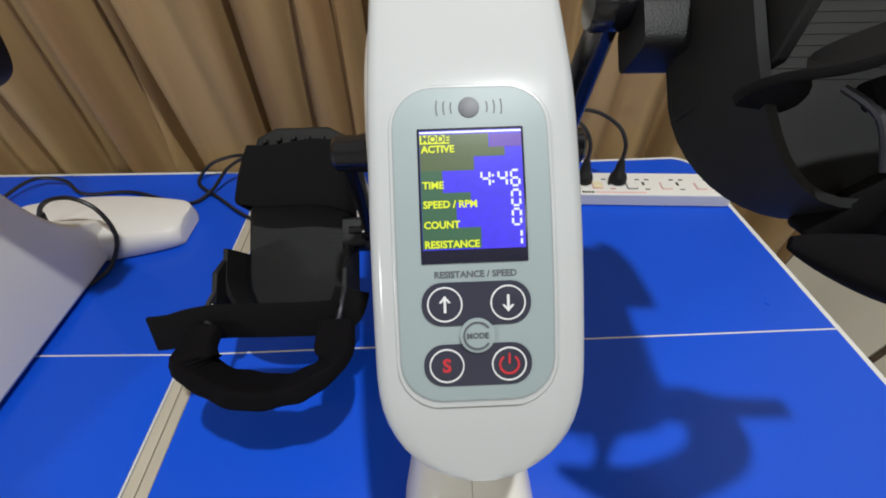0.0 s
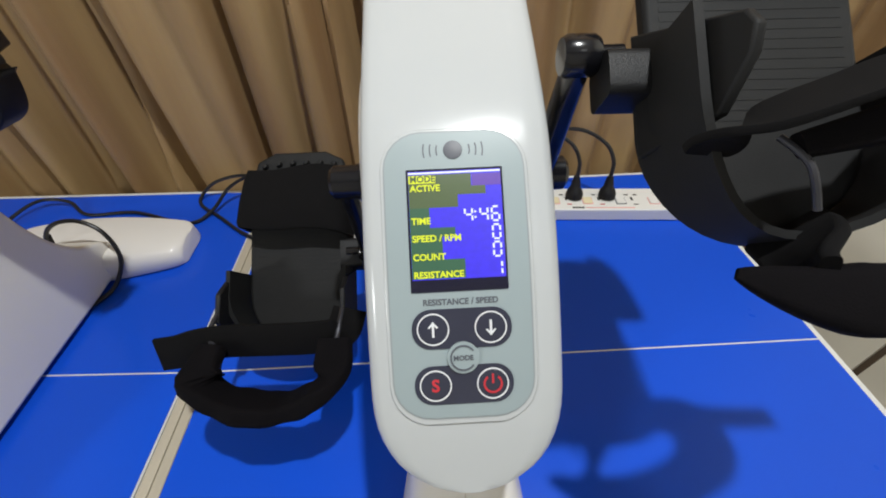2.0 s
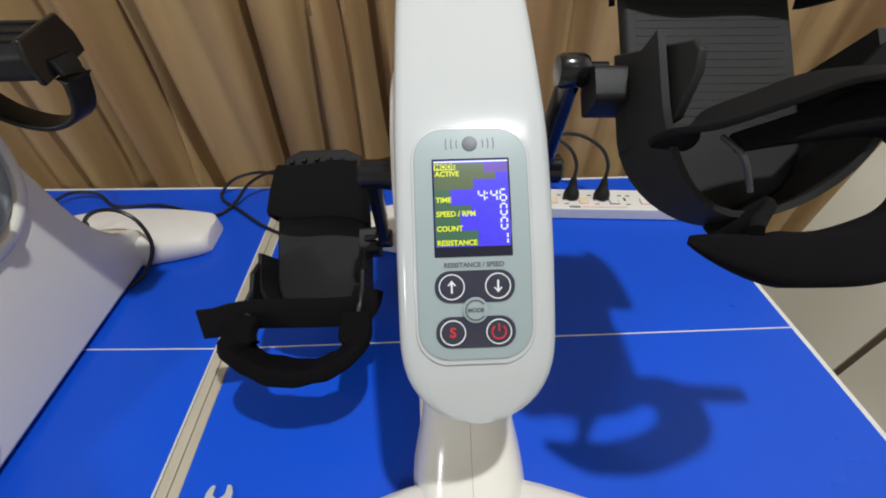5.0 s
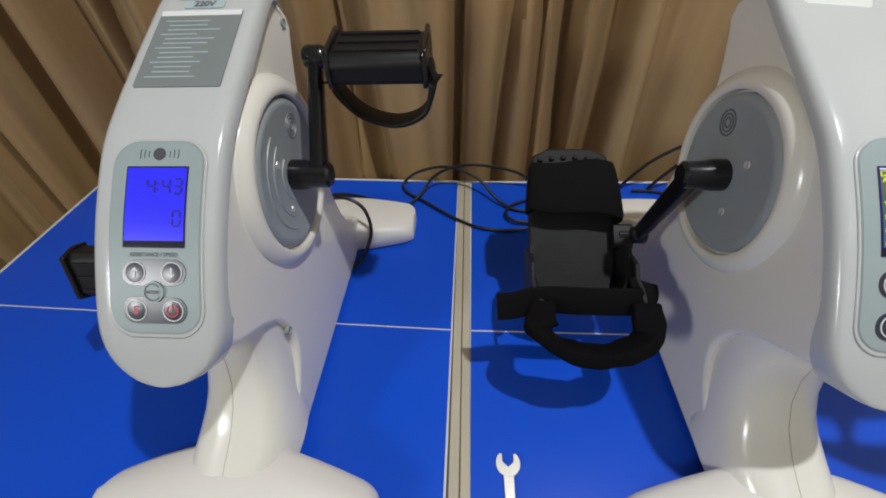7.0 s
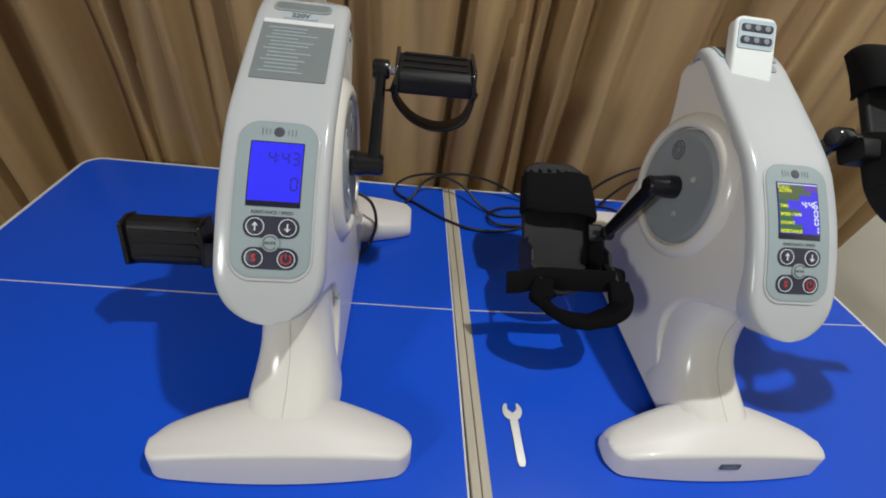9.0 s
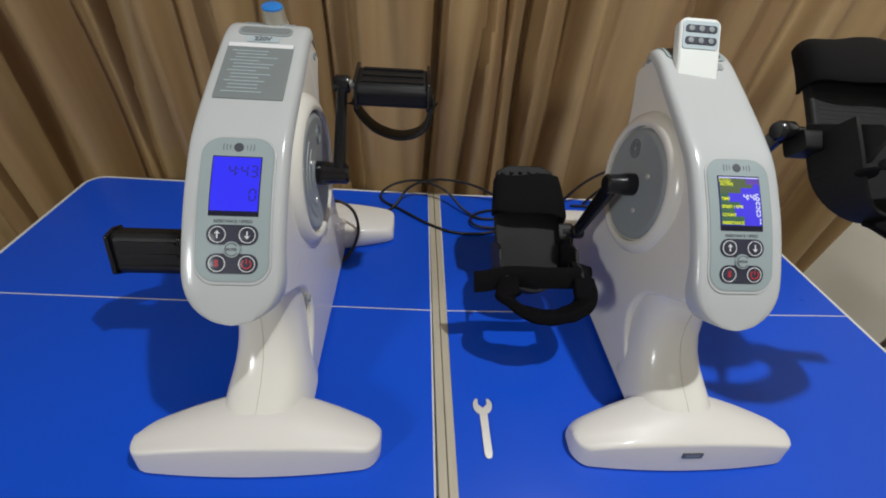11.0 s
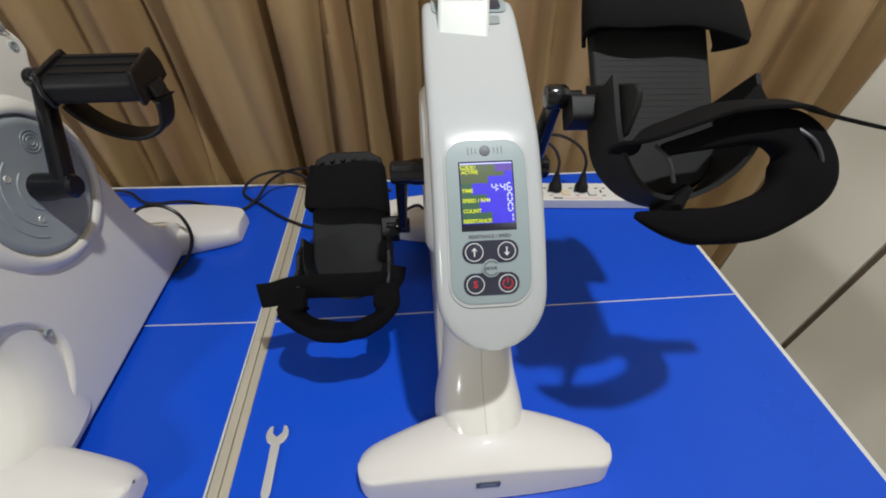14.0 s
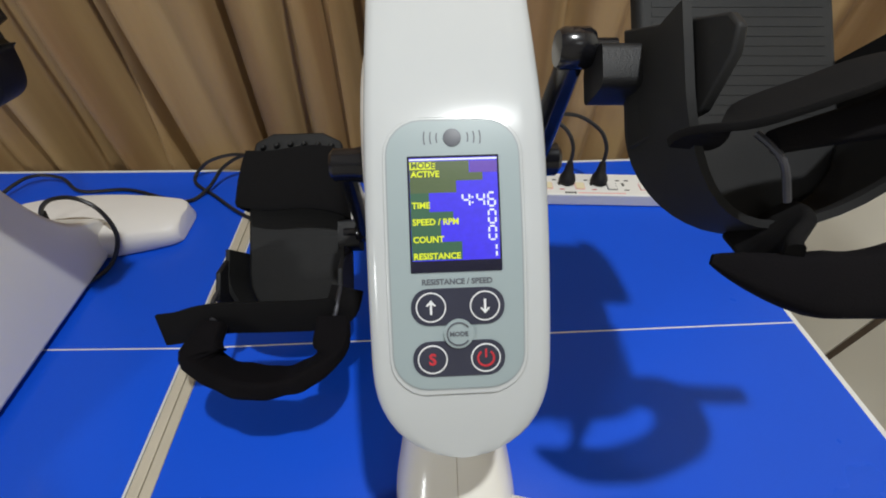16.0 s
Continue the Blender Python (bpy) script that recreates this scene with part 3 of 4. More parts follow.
    part("mode_ring", ring_flat(0.0069, 0.0079, 0, 0.1150, 0.004, 0.0048, 35, 325), "ink", panel)
    part("mode_text", letters("MODE", 0.0042, 0, 0.1150, 0.0047, "CENTER"), "ink", panel)
    return panel


def bike_shell(bike):
    bm = bmesh.new()
    L = [bm.verts.new((-shell_half_width(y, z), y, z)) for y, z in SIDE]
    R = [bm.verts.new((shell_half_width(y, z), y, z)) for y, z in SIDE]
    n = len(SIDE)
    bm.faces.new(L)
    bm.faces.new(R[::-1])
    for i in range(n):
        bm.faces.new((L[i], R[i], R[(i + 1) % n], L[(i + 1) % n]))
    body = part("body_shell", bm, "cream", bike, "off-white plastic side shell")
    bevel(body, 0.007, 4, 50)
    # front cover: a wrapped plate with rounded lip and round lower end
    bm = bmesh.new()
    sec = [(-1, -1.0), (-1, -0.0115), (-0.985, -0.0065), (-0.945, -0.0025), (-0.87, -0.0006), (-0.7, 0), (-0.35, 0), (0, 0)]
    sec = sec + [(-u, d) for u, d in sec[-2::-1]]
    stops = [-S0 + 0.0005 + (LEN - 0.075) * i / 44 for i in range(45)]
    end = LEN - S0
    stops += [end - 0.0745 + 0.0745 * math.sin(radians(90 * i / 12)) for i in range(1, 13)]
    rows = []
    for s in stops:
        d = end - s
        w = 0.0610 if d > 0.074 else 0.0610 * max(1 - (1 - d / 0.074) ** 2.7, 0.0) ** (1 / 2.1)
        top = s + S0
        if top < 0.16:
            w *= 0.95 + 0.05 * (top / 0.16)
        if top < 0.07:
            w *= 1 - 0.36 * (1 - max(top, 0) / 0.07) ** 2.2
        p, nrm = on_face(s)
        if nrm.z < 0 and nrm.y > 0:
            nrm = -nrm
        w = max(w, 0.0004)
        deep = 0.016 + 0.018 * max(0.0, 1 - max(d, 0) / 0.09)
        rows.append([bm.verts.new(Vector((u * w, p.y, p.z)) + nrm * (dd if dd > -0.5 else -deep)) for u, dd in sec])
    for a, b in zip(rows, rows[1:]):
        for j in range(len(sec) - 1):
            bm.faces.new((a[j], a[j + 1], b[j + 1], b[j]))
        bm.faces.new((a[-1], a[0], b[0], b[-1]))
    bm.faces.new(rows[0])
    part("front_cover", bm, "white", bike, "glossy white front cover")
    # the narrow dark seam where cover and shell meet
    for side in (-1, 1):
        bm = bmesh.new()
        path = []
        for i in range(40):
            p, nrm = on_face(-S0 + 0.02 + (LEN - 0.085) * i / 39)
            if nrm.z < 0 and nrm.y > 0:
                nrm = -nrm
            path.append(Vector((side * 0.0568, p.y, p.z)) - nrm * 0.0165)
        sweep(bm, path, circle(0.0010, 6), up=Vector((1, 0, 0)))
        part("cover_seam", bm, "slot", bike, "thin seam beside the front cover")
    for side in (-1, 1):
        m = disc_m(side)
        bm = bmesh.new()
        lathe(bm, [(0.0945, 0.045), (0.0945, 0.062), (0.0955, 0.0655), (0.099, 0.0675), (0.104, 0.067), (0.110, 0.064), (0.116, 0.058), (0.119, 0.050), (0.119, 0.045)], m, 56)
        part("disc_surround", bm, "cream", bike, "raised off-white ring round the disc")
        bm = bmesh.new()
        lathe(bm, [(0.0, 0.050), (0.092, 0.050), (0.092, 0.060), (0.089, 0.0635), (0.083, 0.0650), (0.080, 0.0640), (0.0, 0.0640)], m, 56)
        disc = part("side_disc", bm, "grey", bike, "grey round side disc")
        for r in (0.030, 0.052, 0.068) if side > 0 else ():
            bm = bmesh.new()
            path = [m @ Vector((r * math.cos(radians(a)), r * math.sin(radians(a)), 0.0640)) for a in range(200, 331, 6)]
            sweep(bm, path, circle(0.0012, 6), up=Vector((1, 0, 0)))
            part("raised_arc", bm, "grey", disc)
        for r in (0.010, 0.0145, 0.0055):
            bm = bmesh.new()
            c = Vector((0.060 * math.cos(radians(90 + 55 * side)), 0.060 * math.sin(radians(90 + 55 * side)), 0))
            path = [m @ (c + Vector((r * math.cos(radians(a)), r * math.sin(radians(a)), 0.0640))) for a in range(0, 360, 20)]
            sweep(bm, path, circle(0.0011, 6), up=Vector((1, 0, 0)), closed=True)
            part("swirl_ring", bm, "label" if side > 0 else "ink", disc)
        for a in (222, 318):
            bm = bmesh.new()
            c = m @ Matrix.Translation((0.043 * math.cos(radians(a)), 0.043 * math.sin(radians(a)), 0.0636))
            lathe(bm, [(0, 0.0009), (0.0026, 0.0009), (0.0042, 0.0016), (0.005, 0.0004), (0.005, 0)], c, 14)
            part("screw", bm, "steel", disc)
        for y, z in ((-0.027, 0.425), (-0.190, 0.278), (-0.118, 0.160), (0.128, 0.455)) if side > 0 else ():
            bm = bmesh.new()
            lathe(bm, [(0, 0.0), (0.0042, 0.0), (0.0046, 0.0012), (0.0056, 0.0012), (0.0056, -0.004)], Matrix.Translation((side * (shell_half_width(y, z) - 0.0003), y, z)) @ pose(0, 0, 0, 0, 90 * side, 0), 14)
            part("screw_hole", bm, "slot", bike)
    part("front_foot", foot_mesh(-0.324, -0.205, 0.1765, 0.078, 1), "foot", bike, "wide off-white cross foot")
    part("rear_foot", foot_mesh(0.330, 0.173, 0.168, 0.064, -1), "foot", bike, "wide off-white cross foot")
    # the rounded column: height, front, back, half width
    bm = bmesh.new()
    levels = [(0.030, -0.292, -0.12, 0.066), (0.052, -0.291, -0.11, 0.062), (0.068, -0.286, -0.10, 0.058), (0.080, -0.262, -0.095, 0.0545), (0.095, -0.230, -0.085, 0.052), (0.115, -0.203, -0.08, 0.0500), (0.140, -0.184, -0.075, 0.0485),
              (0.170, -0.173, -0.07, 0.0485), (0.200, -0.171, -0.065, 0.0510), (0.222, -0.178, -0.06, 0.0540), (0.238, -0.190, -0.06, 0.0562), (0.250, -0.204, -0.06, 0.0562)]
    rows = []
    for z, yf, yb, hw in levels:
        row = []
        for i in range(36):
            c, s = math.cos(2 * math.pi * i / 36), math.sin(2 * math.pi * i / 36)
            row.append(bm.verts.new((hw * math.copysign(abs(c) ** 0.8, c), (yf + yb) / 2 + (yb - yf) / 2 * math.copysign(abs(s) ** 0.85, s), z)))
        rows.append(row)
    for p, q in zip(rows, rows[1:]):
        for i in range(36):
            bm.faces.new((p[i], p[(i + 1) % 36], q[(i + 1) % 36], q[i]))
    bm.faces.new(rows[0][::-1])
    bm.faces.new(rows[-1])
    part("column", bm, "cream", bike, "rounded off-white column")
    bm = bmesh.new()
    path = [Vector((0, yf - 0.0002, z)) for z, yf, yb, hw in levels[2:10]]
    sweep(bm, path, circle(0.00035, 6), up=Vector((1, 0, 0)))
    part("seam", bm, "wood", bike, "moulding seam down the column")


def crank_and_hub(bike, vy, vz, dx=0.0, dz=0.0):
    """Cranks on both sides; (vy, vz) is the right-hand one's reach."""
    for side in (-1, 1):
        bm = bmesh.new()
        lathe(bm, [(0, 0.062), (0.019, 0.062), (0.019, 0.078), (0.0165, 0.090), (0.0165, 0.110), (0.013, 0.1135), (0.0, 0.1135)], disc_m(side), 28)
        hub = part("hub", bm, "black", bike, "black crank hub")
        ey, ez = 0.012 + vy * side, 0.312 + vz * side
        ex = 0.0
        if side > 0:
            ex, ez = dx, ez + dz
        a, b = Vector((side * 0.098 + ex * 0.5, 0.012, 0.312)), Vector((side * 0.105 + ex, ey, ez))
        bm = bmesh.new()
        path = [a.lerp(b, k / 8) for k in range(9)]
        sweep(bm, path, rrect(0.0125, 0.0085, 0.005, 3), up=Vector((1, 0, 0)), scale=lambda k: 1.1 - 0.25 * k)
        arm = part("crank_arm", bm, "black", bike, "glossy black crank arm")
        bm = bmesh.new()
        lathe(bm, [(0, 0.0925), (0.0115, 0.0925), (0.0135, 0.096), (0.0135, 0.113), (0.0115, 0.1165), (0.0, 0.1165)], Matrix.Translation((ex, ey, ez)) @ pose(0, 0, 0, 0, 90 * side, 0), 24)
        part("crank_end", bm, "black", arm)
        bm = bmesh.new()
        lathe(bm, [(0, 0.110), (0.0065, 0.110), (0.0065, 0.133), (0, 0.133)], Matrix.Translation((ex, ey, ez)) @ pose(0, 0, 0, 0, 90 * side, 0), 16)
        part("spindle", bm, "steel" if vz == 0.120 else "black", arm, "short pedal spindle")


def pedal(bike, side, y, z, tilt):
    """A short black pedal with a hanging toe loop."""
    m = Matrix.Translation((side * (0.182 if side > 0 else 0.200), y, z)) @ pose(0, 0, 0, tilt, 0, 0)
    bm = bmesh.new()
    prism(bm, [(-0.036, -0.014), (-0.030, -0.018), (0.030, -0.018), (0.036, -0.014), (0.036, 0.008), (0.026, 0.016), (-0.026, 0.016), (-0.036, 0.008)], -0.054, 0.054, m @ pose(0, 0, 0, 90, 0, 90))
    ped = part("pedal", bm, "rubber", bike, "short black rubber pedal")
    bevel(ped, 0.004, 3)
    for x in (-0.054, 0.054):
        bm = bmesh.new()
        prism(bm, [(-0.038, -0.020), (0.038, -0.020), (0.040, 0.0), (0.032, 0.022), (-0.032, 0.022), (-0.040, 0.0)], x - 0.003, x + 0.003, m @ pose(0, 0, 0, 90, 0, 90))
        bevel(part("end_plate", bm, "black", ped), 0.002, 2)
    for yy in (-0.020, 0.0, 0.020):
        bm = bmesh.new()
        prism(bm, rrect(0.046, 0.003, 0.002, 2), 0.015, 0.0185, m @ Matrix.Translation((0, yy, 0)))
        part("tread", bm, "rubber", ped)
    bm = bmesh.new()
    path = [m @ p for p in spline([(-0.056, 0, -0.012), (-0.058, -0.004, -0.035), (-0.030, -0.010, -0.066), (0.012, -0.012, -0.078), (0.048, -0.010, -0.064), (0.060, -0.004, -0.030), (0.057, 0, -0.008)], 7)]
    sweep(bm, path, rrect(0.0175, 0.0035, 0.003, 3), up=Vector((0, 0.05, 1)))
    part("toe_loop", bm, "rubber", ped, "black rubber toe loop")


def foot_rest(bike, side, m, ring, tail, band, flap, heel):
    """A sole with heel cup, wide toe strap, ankle strap and padded calf ring. Local x across, y from heel to toe, z up from the sole."""
    bm = bmesh.new()
    toe = -0.018 if flap else 0.0
    pts = [(-0.066, heel), (-0.068, 0.19), (-0.060, 0.232 + toe), (-0.035, 0.245 + toe), (0.035, 0.245 + toe), (0.060, 0.232 + toe), (0.068, 0.19), (0.066, heel)]
    for i in range(1, 12):
        a = radians(180 * i / 12)
        pts.append((0.066 * math.cos(a), heel - 0.066 * math.sin(a)))
    prism(bm, pts, -0.008, 0.006, m)
    sole = part("foot_rest", bm, "sole", bike, "charcoal foot rest with black straps")
    bevel(sole, 0.004, 3, 50)
    for i in range(0 if flap else 6):
        bm = bmesh.new()
        lathe(bm, [(0, 0.0125), (0.003, 0.0115), (0.0048, 0.006)], m @ Matrix.Translation((-0.048 + 0.019 * i, 0.228 - 0.0006 * (i - 2.5) ** 2, 0)), 12)
        part("stud", bm, "sole", sole)
    for i in range(22):
        bm = bmesh.new()
        box(bm, -0.058, 0.058, 0.036 + 0.0068 * i, 0.0395 + 0.0068 * i, 0.005, 0.0063, m)
        part("rib", bm, "sole", sole, smooth=False)
    # heel cup
    bm = bmesh.new()
    rows = []
    for i in range(25):
        a = radians(-14 + 208 * i / 24)
        x, y = 0.068 * math.cos(a), heel - 0.068 * math.sin(a)
        if i < 2 or i > 22:
            y = 0.075
            x = math.copysign(0.068, x)
        h = 0.030 + (0.036 if flap else 0.026) * abs(math.cos(a)) ** 2
        o = Vector((x, y - heel, 0)).normalized() * 0.005 if 2 <= i <= 22 else Vector((math.copysign(0.005, x), 0, 0))
        rows.append([bm.verts.new(m @ Vector((x, y, -0.006))), bm.verts.new(m @ (Vector((x, y, h)))), bm.verts.new(m @ (Vector((x, y, h)) + o)), bm.verts.new(m @ (Vector((x, y, -0.006)) + o))])
    for a, b in zip(rows, rows[1:]):
        for j in range(4):
            bm.faces.new((a[j], a[(j + 1) % 4], b[(j + 1) % 4], b[j]))
    bm.faces.new(rows[0])
    bm.faces.new(rows[-1][::-1])
    part("heel_cup", bm, "sole", sole, "rounded black heel cup")
    # upright ears that carry the ankle strap
    for x in (-0.072,) if flap else (-0.072, 0.072):
        bm = bmesh.new()
        lean = pose(x, 0, 0, 0, 8, 0) @ Matrix.Translation((-x, 0, 0)) if flap and x < 0 else Matrix()
        prism(bm, [(0.014, 0.0), (0.098, 0.0), (0.055, 0.086), (0.046, 0.091), (0.034, 0.087), (0.014, 0.066)] if flap else [(0.0, 0.0), (0.075, 0.0), (0.062, 0.055), (0.045, 0.075), (0.012, 0.075), (0.0, 0.05)], x - 0.003, x + 0.003, m @ lean @ Matrix(((0, 0, 1, 0), (1, 0, 0, 0), (0, 1, 0, 0), (0, 0, 0, 1))))
        bevel(part("strap_ear", bm, "sole" if flap else "rubber", sole, "upright side wall"), 0.0015, 2)
    # toe strap: a wide band arched over the sole
    bm = bmesh.new()
    e = 0.0 if flap else 0.0055
    prof = spline([(-0.070, 0, -0.004), (-0.076 + e, 0, 0.018), (-0.066, 0, 0.036), (-0.024, 0, 0.044), (0.022, 0, 0.045), (0.062 + flap * 0.7, 0, 0.040), (0.077 - e + flap, 0, 0.022 + flap * 0.3), (0.070 + flap * 0.3, 0, -0.004 + flap * 0.6)], 6)
    ys = [(0.126, 1.02, 0.0), (0.132, 1.03, 0.003), (0.165, 1.0, 0.002), (0.195, 0.96, -0.002), (0.212, 0.93, -0.006), (0.214, 0.89, -0.010)]
    if flap:
        ys = [(0.145, 1.02, -0.009), (0.151, 1.03, -0.006), (0.184, 1.0, -0.008), (0.212, 0.94, -0.014), (0.228, 0.85, -0.021), (0.236, 0.76, -0.027)]
    rows = [[bm.verts.new(m @ Vector((p.x * k, y - 0.10 * p.x * max(0.214 - y, -0.01) / 0.09 + 0.003 * math.sin(p.x * 50), max(p.z, -0.004) * k + dz))) for p in prof] for y, k, dz in ys]
    rows += [[bm.verts.new(m @ Vector((p.x * k * 0.93, y - 0.10 * p.x * max(0.214 - y, -0.01) / 0.09 + 0.003 * math.sin(p.x * 50), (max(p.z, -0.004) * k + dz) * 0.93)))for p in prof] for y, k, dz in ys[::-1]]
    n = len(rows)
    for i in range(n):
        for j in range(len(prof) - 1):
            bm.faces.new((rows[i][j], rows[i][j + 1], rows[(i + 1) % n][j + 1], rows[(i + 1) % n][j]))
    part("toe_strap", bm, "web", sole, "wide black fabric toe strap")
    # ankle strap
    bm = bmesh.new()
    path = [m @ p for p in spline(tail, 7)]
    sweep(bm, path, rrect(band, 0.0026, 0.0010, 2), up=Vector((0.20, 0.22, 0.95)) if flap else Vector((0, -0.75, 0.35)), scale=lambda k: 1.0 - 0.35 * k if flap else 1.0)
    part("ankle_strap", bm, "web", sole, "loose black ankle strap")
    # calf ring
    bm = bmesh.new()
    path = [m @ p for p in spline(ring, 8)]
    if flap:
        sweep(bm, path, rrect(0.0190, 0.0110, 0.008, 3), up=m.to_3x3() @ Vector((0, 0, 1)), scale=lambda k: (0.95 + 0.5 * math.exp(-((k - 0.5) / 0.17) ** 2) + 0.05 * math.sin(31 * k)) * min(1.0, 0.16 + 7 * k) * (1 if k < 0.72 else 1 - (k - 0.72) * 2.3))
    else:
        sweep(bm, path, rrect(0.0205, 0.0090, 0.005, 3), up=m.to_3x3() @ Vector((0, 1, 0.3)), scale=lambda k: 0.75 + 0.38 * math.sin(math.pi * k) ** 0.5 + 0.07 * math.sin(23 * k + 4) + 0.04 * math.sin(51 * k))
    part("calf_pad", bm, "foam", sole, "padded black calf loop")
    if flap:
        bm = bmesh.new()
        sweep(bm, [m @ q for q in spline([(0.004, -0.036, 0.012), (-0.002, -0.046, 0.030), (-0.010, -0.058, 0.046), (-0.016, -0.070, 0.056)], 5)], rrect(0.022, 0.004, 0.003, 3), up=m.to_3x3() @ Vector((0, -0.7, 0.7)))
        part("heel_strap", bm, "web", sole)
        for w in ([(0.097, 0.014, 0.074), (0.106, 0.002, 0.078), (0.113, -0.014, 0.076), (0.116, -0.026, 0.070)], [(-0.034, 0.004, 0.062), (-0.026, -0.012, 0.068), (-0.018, -0.032, 0.060)]):
            bm = bmesh.new()
            sweep(bm, [m @ q for q in spline(w, 5)], circle(0.0019, 8), up=Vector((1, 0, 0.1)))
            part("wire_link", bm, "wire", sole, "bent dull wire link")
    for x in () if flap else (-0.072, 0.072):
        e = ring[0] if abs(ring[0][0] - x) < abs(ring[-1][0] - x) else ring[-1]
        bm = bmesh.new()
        path = [m @ p for p in spline([(x, 0.035, 0.060), (x, 0.010, 0.085), (x * 0.6 + e[0] * 0.4, (0.0 + e[1]) / 2, (0.09 + e[2]) / 2), e], 6)]
        sweep(bm, path, circle(0.0028, 8), up=Vector((1, 0, 0.1)))
        part("wire_link", bm, "wire", sole, "bent dull wire link")
    # spindle block
    bm = bmesh.new()
    y, reach = (0.064, 0.084) if flap else (0.095, 0.073)
    prism(bm, rrect(0.015 if flap else 0.020, 0.018 if flap else 0.022, 0.006, 3), -side * reach - 0.014, -side * reach + 0.014, m @ Matrix(((0, 0, 1, 0), (1, 0, 0, y), (0, 1, 0, 0.004), (0, 0, 0, 1))))
    part("spindle_block", bm, "rubber", sole, "black spindle block")


def top_fittings(bike, with_label):
    if with_label:
        part("recess", plate(0.037, -0.2290, -0.2080, 0.008, 0.0012), "slot", bike, "grey recessed slot for the remote")
        # the slot's shade, laid on as a flat darker plate
        part("slot_shadow", plate(0.034, -0.2270, -0.2125, 0.006, 0.0016), "label", bike)
        part("voltage_plate", plate(0.022, -0.2045, -0.1935, 0.002, 0.0013), "remotep", bike, "small voltage sticker")
        part("voltage_text", letters("220V", 0.0110, 0, -0.1990, 0.0016, "CENTER"), "ink", bike)
        lab = part("instruction_label", plate(0.0445, -0.1900, -0.0850, 0.002, 0.0012), "label", bike, "grey instruction label with fine unreadable lines")
        part("label_band", plate(0.0440, -0.1895, -0.1820, 0.001, 0.0015), "whiteink", lab)
        rnd = random.Random(7)
        for i in range(13):
            s = -0.174 + 0.0064 * i
            bm2 = bmesh.new()
            ind = 0.006 if i % 3 else 0.0
            box(bm2, -0.036 + ind, -0.036 + ind + rnd.uniform(0.036, 0.073 - ind), -s - 0.0006, -s + 0.0006, 0.0010, 0.0016)
            part("label_line", wrap(bm2), "remotep", lab)
        bm2 = plate(0.036, -0.252, -0.240, 0.004, 0.0010)
        part("top_band", bm2, "slot", bike)
    else:
        part("remote_holder", plate(0.047, -0.262, -0.2130, 0.008, 0.0016), "panel", bike, "grey rimmed remote holder")
        part("holder_slot", plate(0.040, -0.2450, -0.2180, 0.006, 0.0022), "dark", bike, "dark holder slot")
        part("clear_sticker", plate(0.036, -0.2060, -0.1920, 0.003, 0.0014), "slot", bike, "clear peeling sticker")


def bike(name, x, yaw, screen, crank, label):
    b = empty(name, x, 0, 0.0, yaw)
    bike_shell(b)
    control_panel(b, screen)
    crank_and_hub(b, *crank)
    top_fittings(b, screen == "plain")
    tagged(b, label, "exercise bike", "exercise bikes on the table")
    return b


left = bike("pedal_exerciser", -0.275, 0.0, "plain", (0.063, 0.120), "white motorised pedal exerciser with blue screen and rubber pedals")
pedal(left, 1, 0.075, 0.432, 8)
pedal(left, -1, -0.051, 0.192, 72)

right = bike("pedal_exerciser", 0.375, 0.0, "graph", (-0.056, 0.146, -0.020, -0.018), "white motorised pedal exerciser with strapped foot rests")
bm = bmesh.new()
prism(bm, rrect(0.016, 0.0055, 0.0015, 3), -0.003, 0.0018, Matrix.Translation((-0.003, -0.3158, 0.040)) @ pose(0, 0, 0, 78, 0, 0))
badge = part("badge", bm, "ink", right, "small dark maker's badge on the foot")
bm = bmesh.new()
prism(bm, rrect(0.011, 0.0018, 0.0005, 2), 0.001, 0.0021, Matrix.Translation((-0.003, -0.3158, 0.040)) @ pose(0, 0, 0, 78, 0, 0))
part("badge_mark", bm, "label", badge)
SLOPE = 37
m_in = Matrix.Translation((-0.200, 0.004, 0.090)) @ pose(0, 0, 0, SLOPE, 0, 0)
foot_rest(right, -1, m_in, [(-0.062, -0.012, 0.098), (-0.068, -0.046, 0.110), (-0.044, -0.069, 0.106), (0.0, -0.079, 0.104), (0.040, -0.072, 0.106), (0.066, -0.052, 0.110), (0.070, -0.012, 0.098)],
          [(0.080, 0.020, 0.070), (0.074, -0.004, 0.086), (0.050, -0.009, 0.091), (0.0, -0.009, 0.092), (-0.050, -0.008, 0.093), (-0.080, -0.011, 0.0935), (-0.102, -0.0165, 0.0925), (-0.124, -0.0185, 0.0920)], 0.0195, 0.0, 0.046)
m_out = Matrix.Translation((0.191, -0.112, 0.384)) @ pose(0, 0, 0, 40, 0, -3)
foot_rest(right, 1, m_out, [(-0.055, -0.062, 0.054), (-0.015, -0.074, 0.060), (0.027, -0.074, 0.061), (0.065, -0.064, 0.060), (0.095, -0.044, 0.060), (0.109, -0.018, 0.060), (0.104, 0.006, 0.061), (0.083, 0.018, 0.063), (0.053, 0.018, 0.065), (0.021, 0.010, 0.066), (-0.029, -0.002, 0.066)],
          [(-0.066, 0.000, 0.055), (-0.055, 0.006, 0.076), (-0.019, 0.018, 0.084), (0.023, 0.031, 0.086), (0.085, 0.035, 0.083), (0.117, 0.028, 0.078), (0.155, 0.022, 0.072), (0.188, 0.018, 0.066)], 0.0155, 0.022, 0.03)
bm = bmesh.new()
